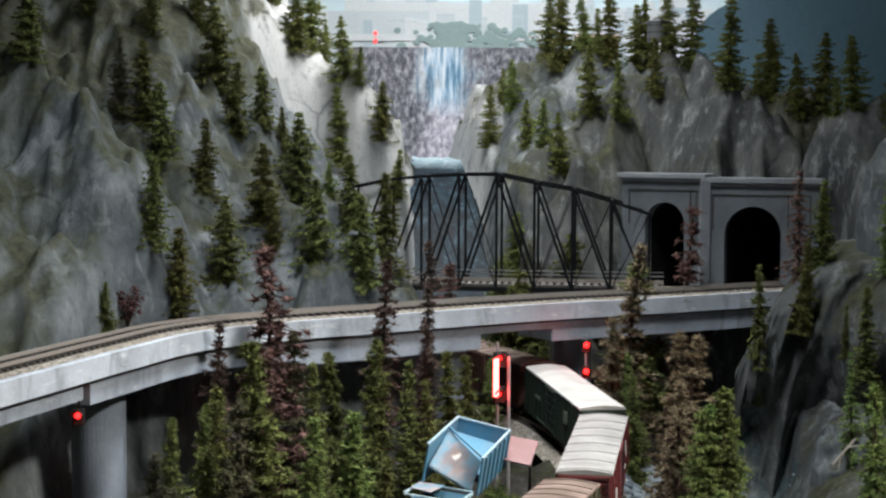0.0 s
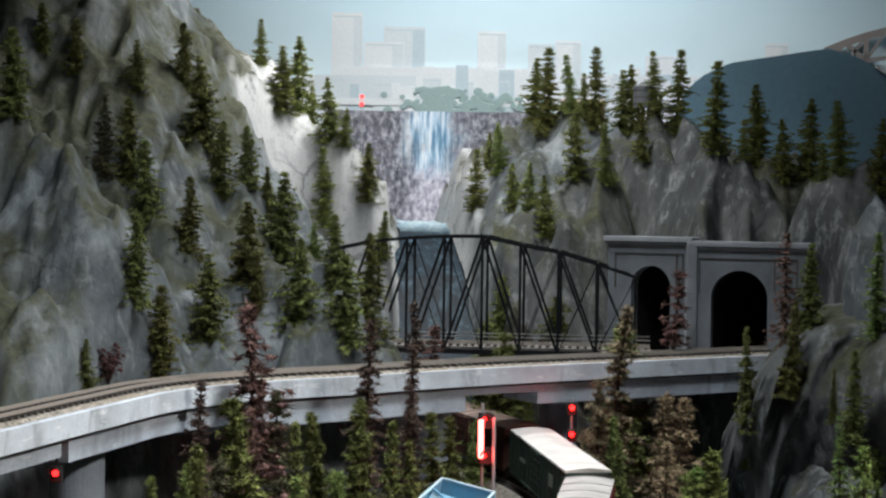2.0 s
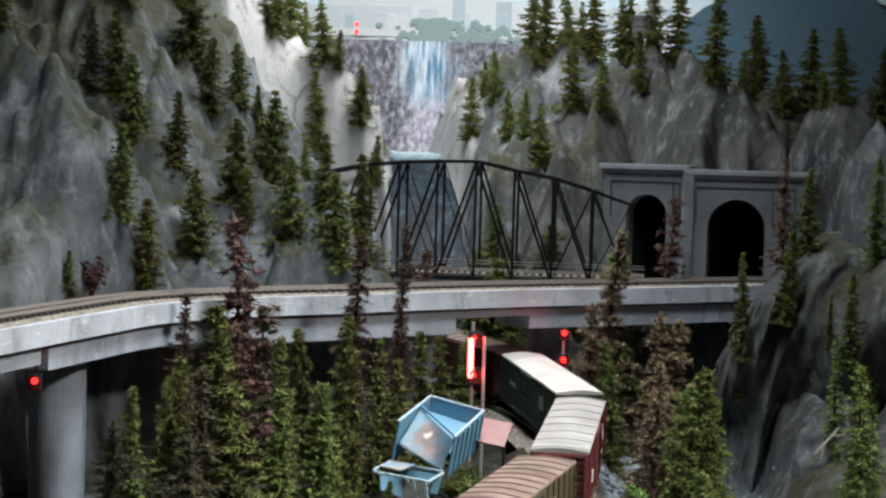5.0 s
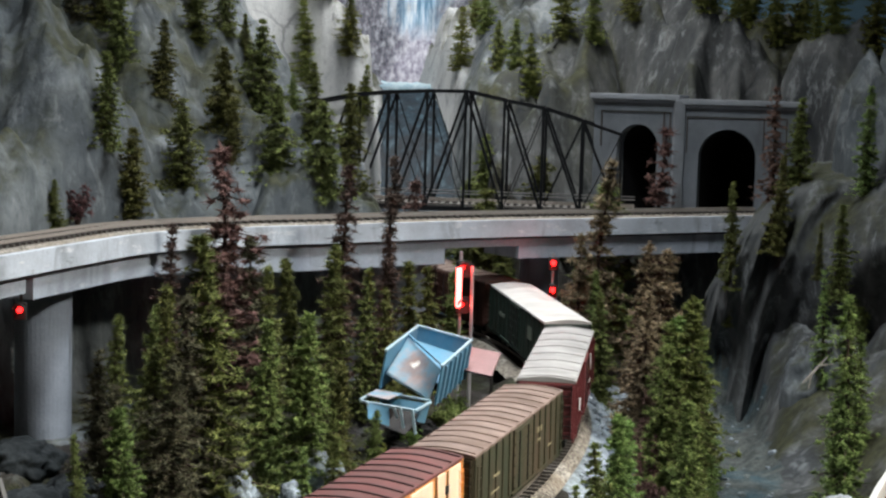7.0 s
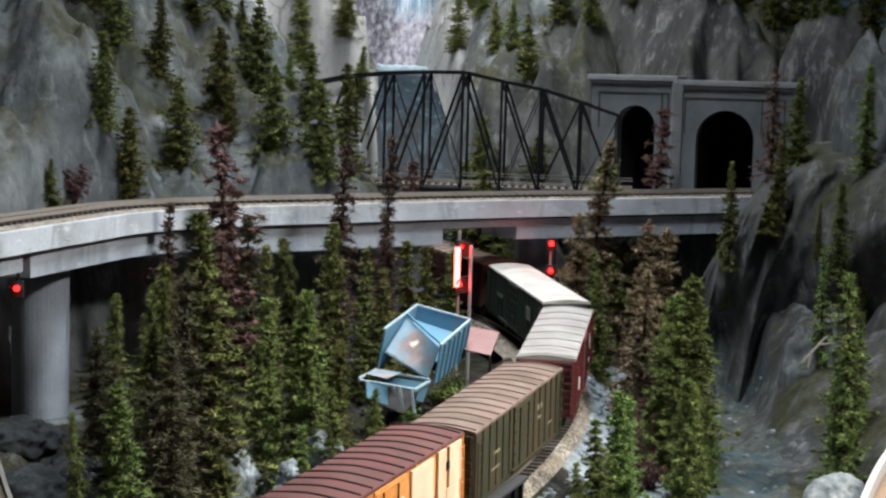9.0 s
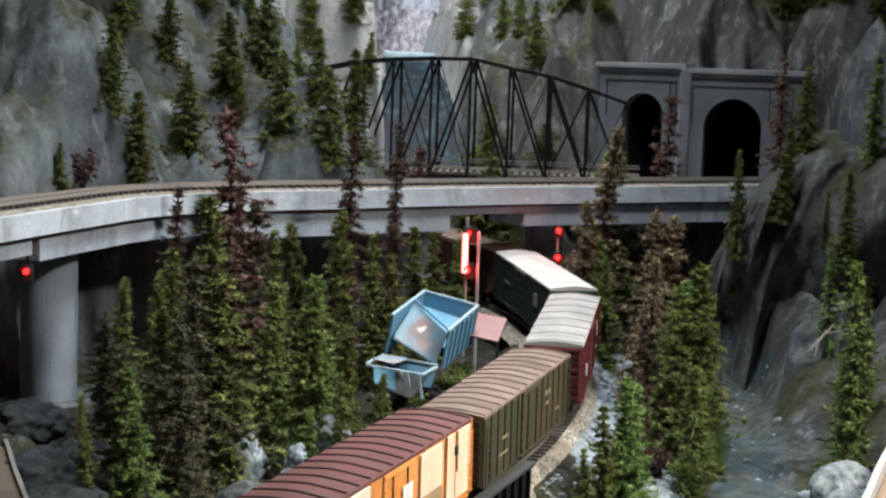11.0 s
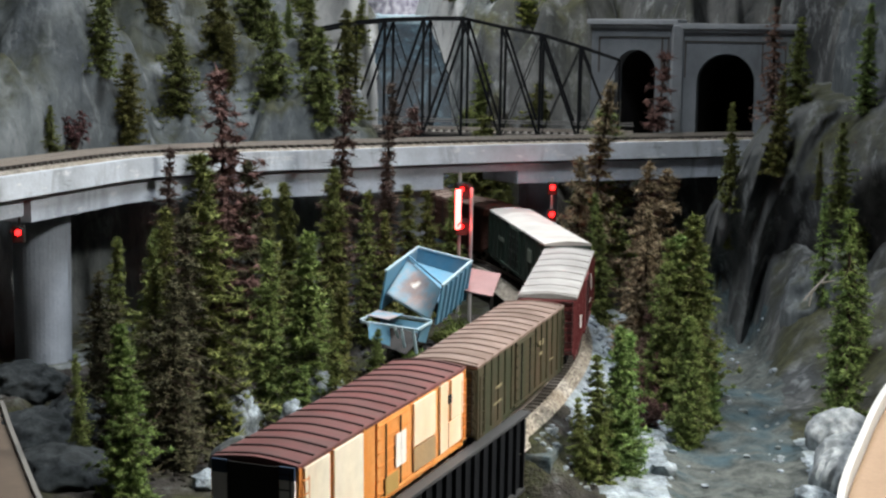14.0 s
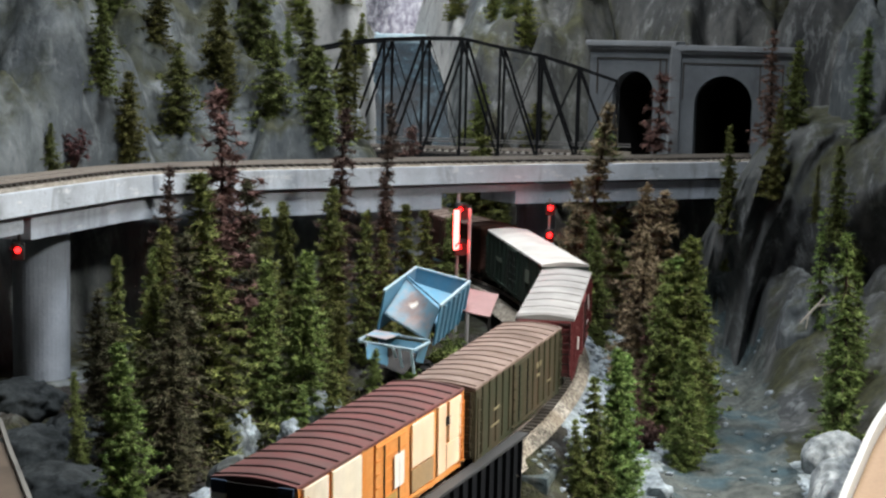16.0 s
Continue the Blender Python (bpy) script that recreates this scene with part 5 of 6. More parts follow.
RUST = [
    (-0.145, 1.130, 0.192), (-0.017, 1.430, 0.149), (0.201, 1.460, 0.209), (0.148, 1.000, 0.039), (0.146, 1.030, 0.062), (0.134, 0.960, 0.042),
]
EAST = [
    (0.170, 1.010, 0.135), (0.188, 1.060, 0.103), (0.158, 1.019, 0.114), (0.106, 0.852, 0.083), (0.095, 0.839, 0.070), (0.085, 0.834, 0.044),
    (0.160, 0.943, 0.081), (0.189, 1.007, 0.042), (0.166, 1.040, 0.115), (0.155, 1.000, 0.102), (0.110, 0.860, 0.079), (0.167, 0.960, 0.071),
]
EAST_DARK = [
    (0.132, 1.250, 0.101), (0.135, 1.210, 0.090),
]
EAST_RIM = [
    (0.288, 1.131, 0.085), (0.267, 0.974, 0.132), (0.263, 0.989, 0.092), (0.292, 1.038, 0.077), (0.280, 1.030, 0.107),
]
GORGE = [
    (0.043, 1.430, 0.139), (0.159, 1.420, 0.162), (0.029, 1.620, 0.130), (0.051, 1.660, 0.081), (0.107, 1.580, 0.096), (0.054, 1.450, 0.078),
    (0.073, 1.500, 0.060),
]
BUSH = (-0.262, 1.146)

# ---------- trees ----------
def clump_set(rng):
    """Small ragged clumps: a torn ball of foam with loose needles."""
    out = []
    for _ in range(4):
        bm = bmesh.new()
        bmesh.ops.create_icosphere(bm, subdivisions=1, radius=0.5)
        v = np.array([q.co[:] for q in bm.verts])
        f = [tuple(q.index for q in face.verts) for face in bm.faces]
        bm.free()
        v = v * rng.uniform(0.30, 0.85, (len(v), 1))
        f = [t for t in f if rng.random() > 0.3]
        for _ in range(13):
            d = rng.normal(size=3) * [1, 1, 0.8]
            d /= np.linalg.norm(d)
            s = np.cross(d, rng.normal(size=3))
            s *= 0.085 / np.linalg.norm(s)
            k = len(v)
            v = np.vstack([v, d * 0.15 + s, d * 0.15 - s, d * rng.uniform(0.65, 1.15)])
            f.append((k, k + 1, k + 2))
        out.append((v, f))
    return out


def fir(seed, slim, levels, bare, lean_out, foliage, name, label, sparse=1.0, taper=1.7):
    """A unit-high conifer: tapered trunk, drooping whorls of ragged clumps. slim: widest radius as a share of the height."""
    rng = np.random.default_rng(seed)
    kinds = clump_set(rng)
    verts, faces, tv, tf = [], [], [], []
    count = 0
    bm = bmesh.new()
    rod(bm, (0, 0, -0.04), (0, 0, 0.98), 0.018, 8, 0.003)
    lobes = rng.uniform(0, 6.28, 3)
    for k in range(levels):
        t = k / (levels - 1)
        z = bare + (0.985 - bare) * t + rng.normal() * 0.008
        reach = slim * (min(1.0, (1 - t) * taper) ** 0.8 * 0.94 + 0.07) * (0.70 + 0.50 * rng.random())
        n = max(4, int(round((8.5 - 3 * t) * sparse)))
        turn = rng.uniform(0, 6.28)
        for i in range(n):
            if rng.random() < 0.10:
                continue
            a = turn + 6.283 * i / n + rng.normal() * 0.3
            # boughs stand out in uneven lobes, now on one side, now on another
            uneven = 1 + 0.22 * math.sin(a + lobes[0] + 9 * t) + 0.18 * math.sin(2 * a + lobes[1] + 23 * t)
            r = reach * uneven * rng.uniform(0.55, 1.15)
            steps = 5 if r > 0.12 else 4 if r > 0.06 else 3
            if r > 0.04:
                rod(bm, (0, 0, z + 0.008), (math.cos(a) * r * 0.95, math.sin(a) * r * 0.95, z - lean_out * r * 0.6), 0.0042, 4, 0.0012)
            for s in range(steps):
                if rng.random() > sparse * 1.1:
                    continue
                q = (s + 0.7) / steps
                size = (0.13 * slim + 0.014 + 0.010 * (1 - t)) * rng.uniform(0.65, 1.4) * (1.15 - 0.3 * q)
                # boughs droop, then turn up at the tip
                c = np.array([math.cos(a) * r * q, math.sin(a) * r * q, z - lean_out * r * (q - 0.55 * q ** 3)]) + rng.normal(size=3) * 0.007
                v, f = kinds[rng.integers(4)]
                w = rng.uniform(0, 6.28)
                rot = np.array([[math.cos(w), -math.sin(w), 0], [math.sin(w), math.cos(w), 0], [0, 0, 1]])
                verts.append((v * [1.2, 1.2, 0.85] * size) @ rot.T + c)
                faces += [tuple(p + count for p in tri) for tri in f]
                count += len(v)
    tree = empty(name, None, label, "tree", "model trees")
    part("trunk", bm, M_BARK, tree)
    mesh_ob("crown", np.vstack(verts), faces, foliage, tree, flat=False)
    return tree


def shrub(seed, foliage, label):
    rng = np.random.default_rng(seed)
    kinds = clump_set(rng)
    verts, faces, count = [], [], 0
    bm = bmesh.new()
    for i in range(7):
        a, r = rng.uniform(0, 6.28), rng.uniform(0.15, 0.4)
        tip = (math.cos(a) * r, math.sin(a) * r, rng.uniform(0.5, 0.9))
        rod(bm, (0, 0, -0.05), tip, 0.03, 5, 0.01)
        for _ in range(14):
            c = np.array(tip) * rng.uniform(0.5, 1.1) + rng.normal(size=3) * 0.09
            v, f = kinds[rng.integers(4)]
            verts.append(v * rng.uniform(0.10, 0.2) + c)
            faces += [tuple(p + count for p in tri) for tri in f]
            count += len(v)
    bush = empty("shrub", None, label, "shrub")
    part("stem", bm, M_BARK, bush)
    mesh_ob("leaves", np.vstack(verts), faces, foliage, bush)
    return bush


FIRS = {
    "slope": [fir(10 + k, s, 22, 0.02, 0.45, M_PINE, "fir_tree", "dark green foam fir on the rock slope") for k, s in enumerate((0.225, 0.25, 0.275, 0.305))],
    "ridge": [fir(20 + k, s, 22, 0.02, 0.45, M_OLIVE, "fir_tree", "olive green foam fir on the rocky ridge") for k, s in enumerate((0.21, 0.235, 0.26))],
    "forest": [fir(30 + k, s, 34, 0.03, 0.5, M_GREEN, "fir_tree", "tall green fir in the wood below the viaduct", 0.92) for k, s in enumerate((0.095, 0.11, 0.12, 0.135))],
    "olive": [fir(80 + k, s, 34, 0.03, 0.5, M_PINE, "fir_tree", "tall olive-brown fir in the wood below the viaduct", 0.92) for k, s in enumerate((0.125, 0.145))],
    "bright": [fir(40 + k, s, 32, 0.03, 0.5, M_BRIGHT, "fir_tree", "fresh green fir beside the stream gully") for k, s in enumerate((0.13, 0.15, 0.175))],
    "wispy": [fir(45 + k, s, 26, 0.04, 0.55, M_BRIGHT, "fir_tree", "thin fresh green fir with gaps between its boughs", 0.72) for k, s in enumerate((0.10, 0.125))],
    "dusk": [fir(90 + k, s, 30, 0.03, 0.40, M_DUSK, "fir_tree", "dark brown withered fir in the wood", 0.72) for k, s in enumerate((0.17, 0.20))],
    "dead": [fir(50 + k, s, 24, 0.10, 0.35, M_BROWN, "dead_fir_tree", "bare brown dead fir tree in the wood", 0.75) for k, s in enumerate((0.12, 0.14, 0.16))],
    "bare": [fir(55 + k, s, 30, 0.08, 0.30, M_UMBER, "dead_fir_tree", "thin dark umber dead fir with bare twigs", 0.66) for k, s in enumerate((0.085, 0.105))],
    "rust": [fir(60 + k, s, 22, 0.08, 0.35, M_RUST, "dead_fir_tree", "rust-red dying fir tree with thin boughs", 0.68) for k, s in enumerate((0.14, 0.18))]}
PROTOTYPES = [t for kind in FIRS.values() for t in kind]


def plant(places, kinds, seed, sink=0.004):
    rng = np.random.default_rng(seed)
    for i, (x, y, h) in enumerate(places):
        kind = kinds[i % len(kinds)]
        tree = FIRS[kind][rng.integers(len(FIRS[kind]))]
        z = float(terrain(x, y)) - sink
        m = pose(x, y, z, rng.normal() * 2.0, rng.normal() * 2.0, rng.uniform(0, 360))
        o = copy_thing(tree, m)
        o.scale = (h + sink, h + sink, h + sink)


plant(WEST_SLOPE, ["slope"], 1)
plant(WEST_CREST, ["ridge"], 2)
plant(WEST_DUSK, ["dusk"], 12)
plant(EAST_SLOPE, ["ridge"], 3)
plant(FOREST, ["forest"], 4)
plant(SHADE, ["dusk", "forest"], 18)
plant(FRESH, ["bright"], 5)
plant(OLIVE, ["olive"], 13)
plant(DUSK, ["dusk"], 14)
plant(DEAD, ["dead"], 6)
plant(BARE, ["bare"], 17)
plant(RUST, ["rust"], 15)
plant(EAST, ["bright"], 7)
plant(EAST_DARK, ["forest"], 16)
plant(GORGE, ["slope"], 8)
plant(EAST_RIM, ["wispy"], 9)
# firs rooted in the draped rock: x, y and z of the root, height, kind
rim_rng = np.random.default_rng(11)
for k, (x, y, z, h, kind) in enumerate([
        (0.273, 1.241, 0.134, 0.072, "olive"), (0.294, 1.277, 0.180, 0.073, "bright"), (0.339, 1.230, 0.186, 0.076, "bright"),
        (0.240, 1.251, 0.105, 0.077, "forest"), (0.241, 1.262, 0.071, 0.037, "forest"), (0.306, 1.166, 0.107, 0.066, "olive"),
        (0.297, 1.196, 0.119, 0.037, "forest"), (0.337, 1.215, 0.071, 0.056, "forest"),
        (0.276, 1.275, 0.168, 0.092, "rust")]):
    tree = FIRS[kind][k % 2]
    copy_thing(tree, pose(x, y + 0.002, z - 0.006, rim_rng.normal() * 2, rim_rng.normal() * 2, k * 70)).scale = (h + 0.006,) * 3
for t in PROTOTYPES:
    for o in [*t.children_recursive, t]:
        bpy.data.objects.remove(o)

# ---------- signals ----------
M_LED = glow("red_lens", (1.0, 0.02, 0.02), 6.0)
M_HOT = glow("lit_red_diffuser", (1.0, 0.12, 0.11), 11.0)
M_SILVER = plain("silver_mast", (0.5, 0.5, 0.52), 0.4, 0.6)


def signal(x, y, top, lamps, turn, label, mast=M_SILVER, power=0.02, lens=0.0022):
    base = float(terrain(x, y)) - 0.002
    s = empty("signal", pose(x, y, 0, 0, 0, turn), label, "railway signal", "signals")
    if mast:
        part("mast", rod(bmesh.new(), (0, 0.002, base), (0, 0.002, top + 0.004), 0.0012, 10), mast, s)
        part("mast_base", boxes(((0.008, 0.008, 0.004), (0, 0.002, base + 0.002), 0.0006)), M_BLACK, s)
    for z in lamps:
        h = part("signal_head", boxes(((0.0075, 0.0035, 0.011), (0, 0, z), 0.0008)), M_BLACK, s, "black lamp head")
        part("lens", rod(bmesh.new(), (0, -0.0017, z + 0.001), (0, -0.0032, z + 0.001), lens, 16), M_LED, h, "lit red lens")
        hood = bmesh.new()
        for k in range(7):
            a = math.pi * k / 7
            b = math.pi * (k + 1) / 7
            beam(hood, (0.0038 * math.cos(a), -0.0042, z + 0.001 + 0.0038 * math.sin(a)), (0.0038 * math.cos(b), -0.0042, z + 0.001 + 0.0038 * math.sin(b)), 0.004, 0.0004)
        part("hood", hood, M_BLACK, h)
        lamp = new("signal_lamp", bpy.data.lights.new("signal_lamp", "POINT"))
        lamp.data.energy, lamp.data.color, lamp.data.shadow_soft_size = power, (1.0, 0.04, 0.03), 0.003
        lamp.matrix_world = pose(x, y, z) @ pose(0, -0.009, 0.001) if not turn else pose(x, y, 0, 0, 0, turn) @ pose(0, -0.009, z + 0.001)
    return s


main_signal = signal(0.021, 1.12, 0.130, (0.122, 0.095), 20, "two-lamp red signal on a silver mast beside the track", power=0.018, lens=0.0012)
# added glowing strip that draws the glare of the two red lamps
strip = part("diffuser", boxes(((0.0042, 0.002, 0.029), (-0.0030, -0.003, 0.1085), 0.0012)), M_HOT, main_signal, "glowing red strip for the glare of the lamps")
for z in (0.1215, 0.0955):
    part("target", rod(bmesh.new(), (0.0028, -0.0005, z), (0.0028, -0.0022, z), 0.0062, 20), M_BLACK, main_signal, "round black target")
tagged(part("relay_pole", rod(bmesh.new(), (0.0288, 1.118, 0.02), (0.0288, 1.118, 0.124), 0.0013, 10), M_SILVER), "thin grey pole standing beside the signal", "pole")
signal(0.1015, 1.315, 0.112, (0.107, 0.084), 0, "two-lamp red signal on a thin mast by the viaduct pier", power=0.015)
hung = signal(-0.2520, 0.955, 0.106, (0.1055,), 0, "small red signal lamp hung under the viaduct girder", None, 0.003, 0.0019)
part("bracket", beam(bmesh.new(), (0, 0.001, 0.110), (0, 0.001, 0.1172), 0.0016, 0.0016), M_BLACK, hung)


# ---------- derailed blue hopper wagons ----------
def frame_of(origin, ex, away):
    """A pose whose x runs along ex and whose y leads away as nearly as it can."""
    x = Vector(ex).normalized()
    z = x.cross(Vector(away)).normalized()
    y = z.cross(x)
    return Matrix.Translation(origin) @ Matrix((x, y, z)).transposed().to_4x4()


def slab(corners, thick):
    """A plate through four corners."""
    c = [Vector(q) for q in corners]
    nrm = (c[1] - c[0]).cross(c[3] - c[0]).normalized() * thick
    bm = bmesh.new()
    lo, hi = [bm.verts.new(q) for q in c], [bm.verts.new(q + nrm) for q in c]
    bm.faces.new(lo[::-1])
    bm.faces.new(hi)
    for k in range(4):
        bm.faces.new((lo[k], lo[(k + 1) % 4], hi[(k + 1) % 4], hi[k]))
    return bm


def warped(corners, thick, n=7):
    """A bent plate through four corners that do not lie in one plane."""
    p, q, r, s = (Vector(c) for c in corners)
    nrm = (q - p).cross(s - p).normalized() * thick
    bm = bmesh.new()
    for lift in (Vector(), nrm):
        grid = [[bm.verts.new(p.lerp(q, i / n).lerp(s.lerp(r, i / n), j / n) + lift) for i in range(n + 1)] for j in range(n + 1)]
        for j in range(n):
            for i in range(n):
                bm.faces.new((grid[j][i], grid[j][i + 1], grid[j + 1][i + 1], grid[j + 1][i])).smooth = True
    return bm


M_BLUE = paint("faded_blue", (0.095, 0.27, 0.41), (0.24, 0.27, 0.30), 0.6, 0.6)
M_RIM = paint("pale_blue_rim", (0.33, 0.48, 0.56), (0.30, 0.27, 0.25), 0.5)


def stained_sheet():
    """Dirty blue steel, rusted through in the middle, with a splash of white paint."""
    n = Nodes("rust_stained_blue")
    v = n.coords()
    off = n.node("ShaderNodeVectorMath")
    off.operation = "DISTANCE"
    n.link(v, off.inputs[0])
    off.inputs[1].default_value = (0.0175, -0.050, -0.010)
    ragged = n.math("ADD", off.outputs["Value"], n.math("MULTIPLY", n.math("SUBTRACT", n.noise(v, 150, 5, 0.7), 0.5), 0.022))
    blot = n.ramp(n.noise(v, 90, 4, 0.6), [(0.42, (0.14, 0.26, 0.34)), (0.62, (0.30, 0.27, 0.28))])
    c = n.mix(n.ramp(ragged, [(0.005, (0.8,) * 3), (0.016, (0, 0, 0))]), blot, (0.19, 0.115, 0.095))
    c = n.mix(n.ramp(ragged, [(0.0012, (1, 1, 1)), (0.0030, (0, 0, 0))]), c, (0.66, 0.64, 0.60))
    return n.done(c, 0.7)


M_STAIN = stained_sheet()


def hopper(m, W, L, H, label):
    """A tipped open hopper. Local x across, y away along the wagon, z up; the rim at z = 0; the near end torn out."""
    car = empty("wrecked_wagon", m, label, "railway wagon", "wrecked wagons")
    t = 0.0011
    part("end_wall", boxes(((W, t, H), (W / 2, 0, -H / 2))), M_BLUE, car)
    for x in (0, W):
        part("side_wall", boxes(((t, L, H), (x, -L / 2, -H / 2))), M_BLUE, car)
        for k in range(6):
            part("side_rib", boxes(((0.0018, 0.0014, H * 0.96), (x + (0.0012 if x else -0.0012), -L * (k + 0.4) / 6, -H / 2))), M_BLUE, car)
        part("rim", boxes(((0.0018, L + 0.002, 0.0016), (x, -L / 2, 0.0006), 0.0003)), M_RIM, car, "pale worn rim")
    part("rim", boxes(((W + 0.002, 0.0018, 0.0016), (W / 2, 0, 0.0006), 0.0003)), M_RIM, car, "pale worn rim")
    # shade inside the wagon is put into a black floor
    part("floor_plate", boxes(((W, L * 0.6, t), (W / 2, -L * 0.3, -H))), M_BLACK, car, "floor in black for the dark inside")
    part("inner_slope", warped([(0.0008, -0.0010, -H * 0.36), (W - 0.0008, -0.0010, -H * 0.42), (W - 0.0008, -L * 0.90, -H * 0.55), (0.0008, -L * 0.45, -H * 0.30)], 0.0009), M_BLUE, car)
    part("slope_sheet", warped([(0.0006, -L * 0.34, -0.002), (W - 0.0010, -L * 0.985, -0.002), (W * 0.88, -L * 1.0, -H * 0.88), (W * 0.06, -L * 0.985, -H * 0.55)], 0.0009), M_STAIN, car, "rust-stained slope sheet")
    part("torn_lip", warped([(W * 0.06, -L * 0.99, -H * 0.55), (W * 0.88, -L * 1.005, -H * 0.88), (W * 0.86, -L * 0.99, -H * 0.95), (W * 0.08, -L * 0.97, -H * 0.62)], 0.0012), M_RIM, car, "pale bent lip")
    part("cross_beam", beam(bmesh.new(), (0, -L * 0.34, 0.0004), (W, -L * 0.98, 0.0004), 0.0010, 0.0012), M_BLUE, car)
    return car


hopper(frame_of((-0.0087, 1.075, 0.0853), (0.0367, -0.0110, -0.0074), (0.0199, 0.0610, 0.0078)), 0.0391, 0.0646, 0.027, "faded blue open hopper wagon lying tipped beside the track")
low_wagon = empty("wrecked_wagon", pose(-0.0395, 1.012, 0.0480, 4, 3, -24) @ Matrix.Scale(0.95, 4), "crushed pale blue hopper frame half buried in the ground", "railway wagon", "wrecked wagons")
part("rim", boxes(((0.042, 0.0017, 0.0016), (0.021, -0.012, -0.001)), ((0.042, 0.0017, 0.0016), (0.021, 0.012, 0.0)), ((0.0017, 0.024, 0.0016), (0, 0, 0)), ((0.0017, 0.024, 0.0016), (0.042, 0, -0.001))), M_RIM, low_wagon, "pale worn rim")
part("side_wall", slab([(0.002, 0.011, -0.002), (0.041, 0.011, -0.002), (0.036, 0.008, -0.010), (0.008, 0.008, -0.010)], 0.0010), M_BLUE, low_wagon)
part("end_wall", slab([(0.042, -0.004, -0.001), (0.042, 0.012, -0.001), (0.039, 0.010, -0.016), (0.038, -0.001, -0.012)], 0.0010), M_BLUE, low_wagon)
# black floor again, for the dark inside of the crushed frame
part("floor_plate", warped([(0.010, -0.010, -0.016), (0.034, -0.011, -0.020), (0.038, 0.010, -0.010), (0.006, 0.010, -0.006)], 0.0010), M_BLACK, low_wagon)
part("hanging_plate", warped([(0.006, -0.0128, -0.001), (0.022, -0.0128, -0.001), (0.024, -0.0150, -0.014), (0.010, -0.0190, -0.010)], 0.0008), M_BLUE, low_wagon)
part("torn_plate", slab([(0.001, -0.004, 0.0012), (0.018, -0.007, 0.0012), (0.021, 0.011, 0.0016), (0.001, 0.0115, 0.0016)], 0.0006), M_STAIN, low_wagon, "torn stained plate")
for dx, dz in ((0.006, -0.010), (0.026, -0.008), (0.031, -0.014), (0.040, -0.017)):
    part("stake", beam(bmesh.new(), (dx, -0.0135, 0), (dx + 0.003, -0.013, dz), 0.0016, 0.0016), M_RIM, low_wagon)
panel = empty("loose_roof_panel", None, "faded red-brown roof panel leaning beside the wrecked wagons", "wreckage")
part("sheet", slab([(0.0241, 1.0600, 0.0574), (0.0424, 1.0500, 0.0554), (0.0496, 1.0850, 0.0659), (0.0280, 1.0950, 0.0681)], 0.0012), paint("faded_pink_red", (0.30, 0.19, 0.19), (0.18, 0.13, 0.13), 0.5), panel)
part("prop", beam(bmesh.new(), (0.0430, 1.0715, 0.010), (0.0430, 1.0715, 0.0606), 0.002, 0.002), M_BLACK, panel)

shrub(71, M_RUST, "rust-red leafy shrub beside the viaduct").matrix_basis = pose(BUSH[0], BUSH[1], float(terrain(*BUSH)) - 0.003) @ Matrix.Scale(0.030, 4)

low_red = pose(-0.124, 2.02, 0.402)
far = empty("signal", low_red, "distant twin red signal before the backdrop", "railway signal", "signals")
part("mast", rod(bmesh.new(), (0, 0.002, -0.14), (0, 0.002, 0.026), 0.0005, 6), M_SILVER, far)
for z in (0.014, 0.024):
    part("lens", rod(bmesh.new(), (0, -0.001, z), (0, -0.003, z), 0.0026, 14), M_LED, far, "lit red lens")


# ---------- things on the far ridge ----------
def water_tower(x, y, h):
    z = float(terrain(x, y))
    t = empty("water_tower", pose(x, y, z), "dark grey water tower on thin legs on the ridge", "water tower")
    part("tank", rod(bmesh.new(), (0, 0, h - 0.030), (0, 0, h - 0.006), 0.0125, 24), plain("tank_grey", (0.12, 0.13, 0.14)), t)
    part("roof", rod(bmesh.new(), (0, 0, h - 0.006), (0, 0, h), 0.0135, 24, 0.001), plain("tank_roof", (0.2, 0.21, 0.22)), t)
    for k in range(3):
        part("hoop", rod(bmesh.new(), (0, 0, h - 0.027 + 0.008 * k), (0, 0, h - 0.0262 + 0.008 * k), 0.0129, 24), M_BLACK, t)
    for k in range(4):
        a = math.pi / 4 + k * math.pi / 2
        part("leg", rod(bmesh.new(), (0.011 * math.cos(a), 0.011 * math.sin(a), -0.01), (0.008 * math.cos(a), 0.008 * math.sin(a), h - 0.030), 0.0009, 6), M_BLACK, t)
    part("riser", rod(bmesh.new(), (0, 0, -0.01), (0, 0, h - 0.03), 0.0014, 8), M_BLACK, t)


def shed(x, y, turn):
    z = float(terrain(x, y)) - 0.004
    s = empty("shed", pose(x, y, z, 0, 0, turn), "small orange-tan shed among trees on the ridge", "shed")
    tan = paint("orange_tan", (0.45, 0.25, 0.13), (0.5, 0.38, 0.26), 0.5)
    part("wall", boxes(((0.050, 0.03, 0.018), (0, 0, 0.009), 0.0005)), tan, s)
    bm = bmesh.new()
    for q in (-1, 1):
        box(bm, (0.054, 0.021, 0.0015), pose(0, q * 0.009, 0.0225, -q * 28, 0, 0))
    part("roof", bm, paint("shed_roof", (0.45, 0.36, 0.30), (0.3, 0.25, 0.2), 0.4), s)
    part("door", boxes(((0.010, 0.001, 0.016), (0.02, -0.0155, 0.008))), paint("shed_door", (0.3, 0.16, 0.08)), s)


water_tower(0.224, 1.845, 0.052)
shed(0.158, 1.93, 4)


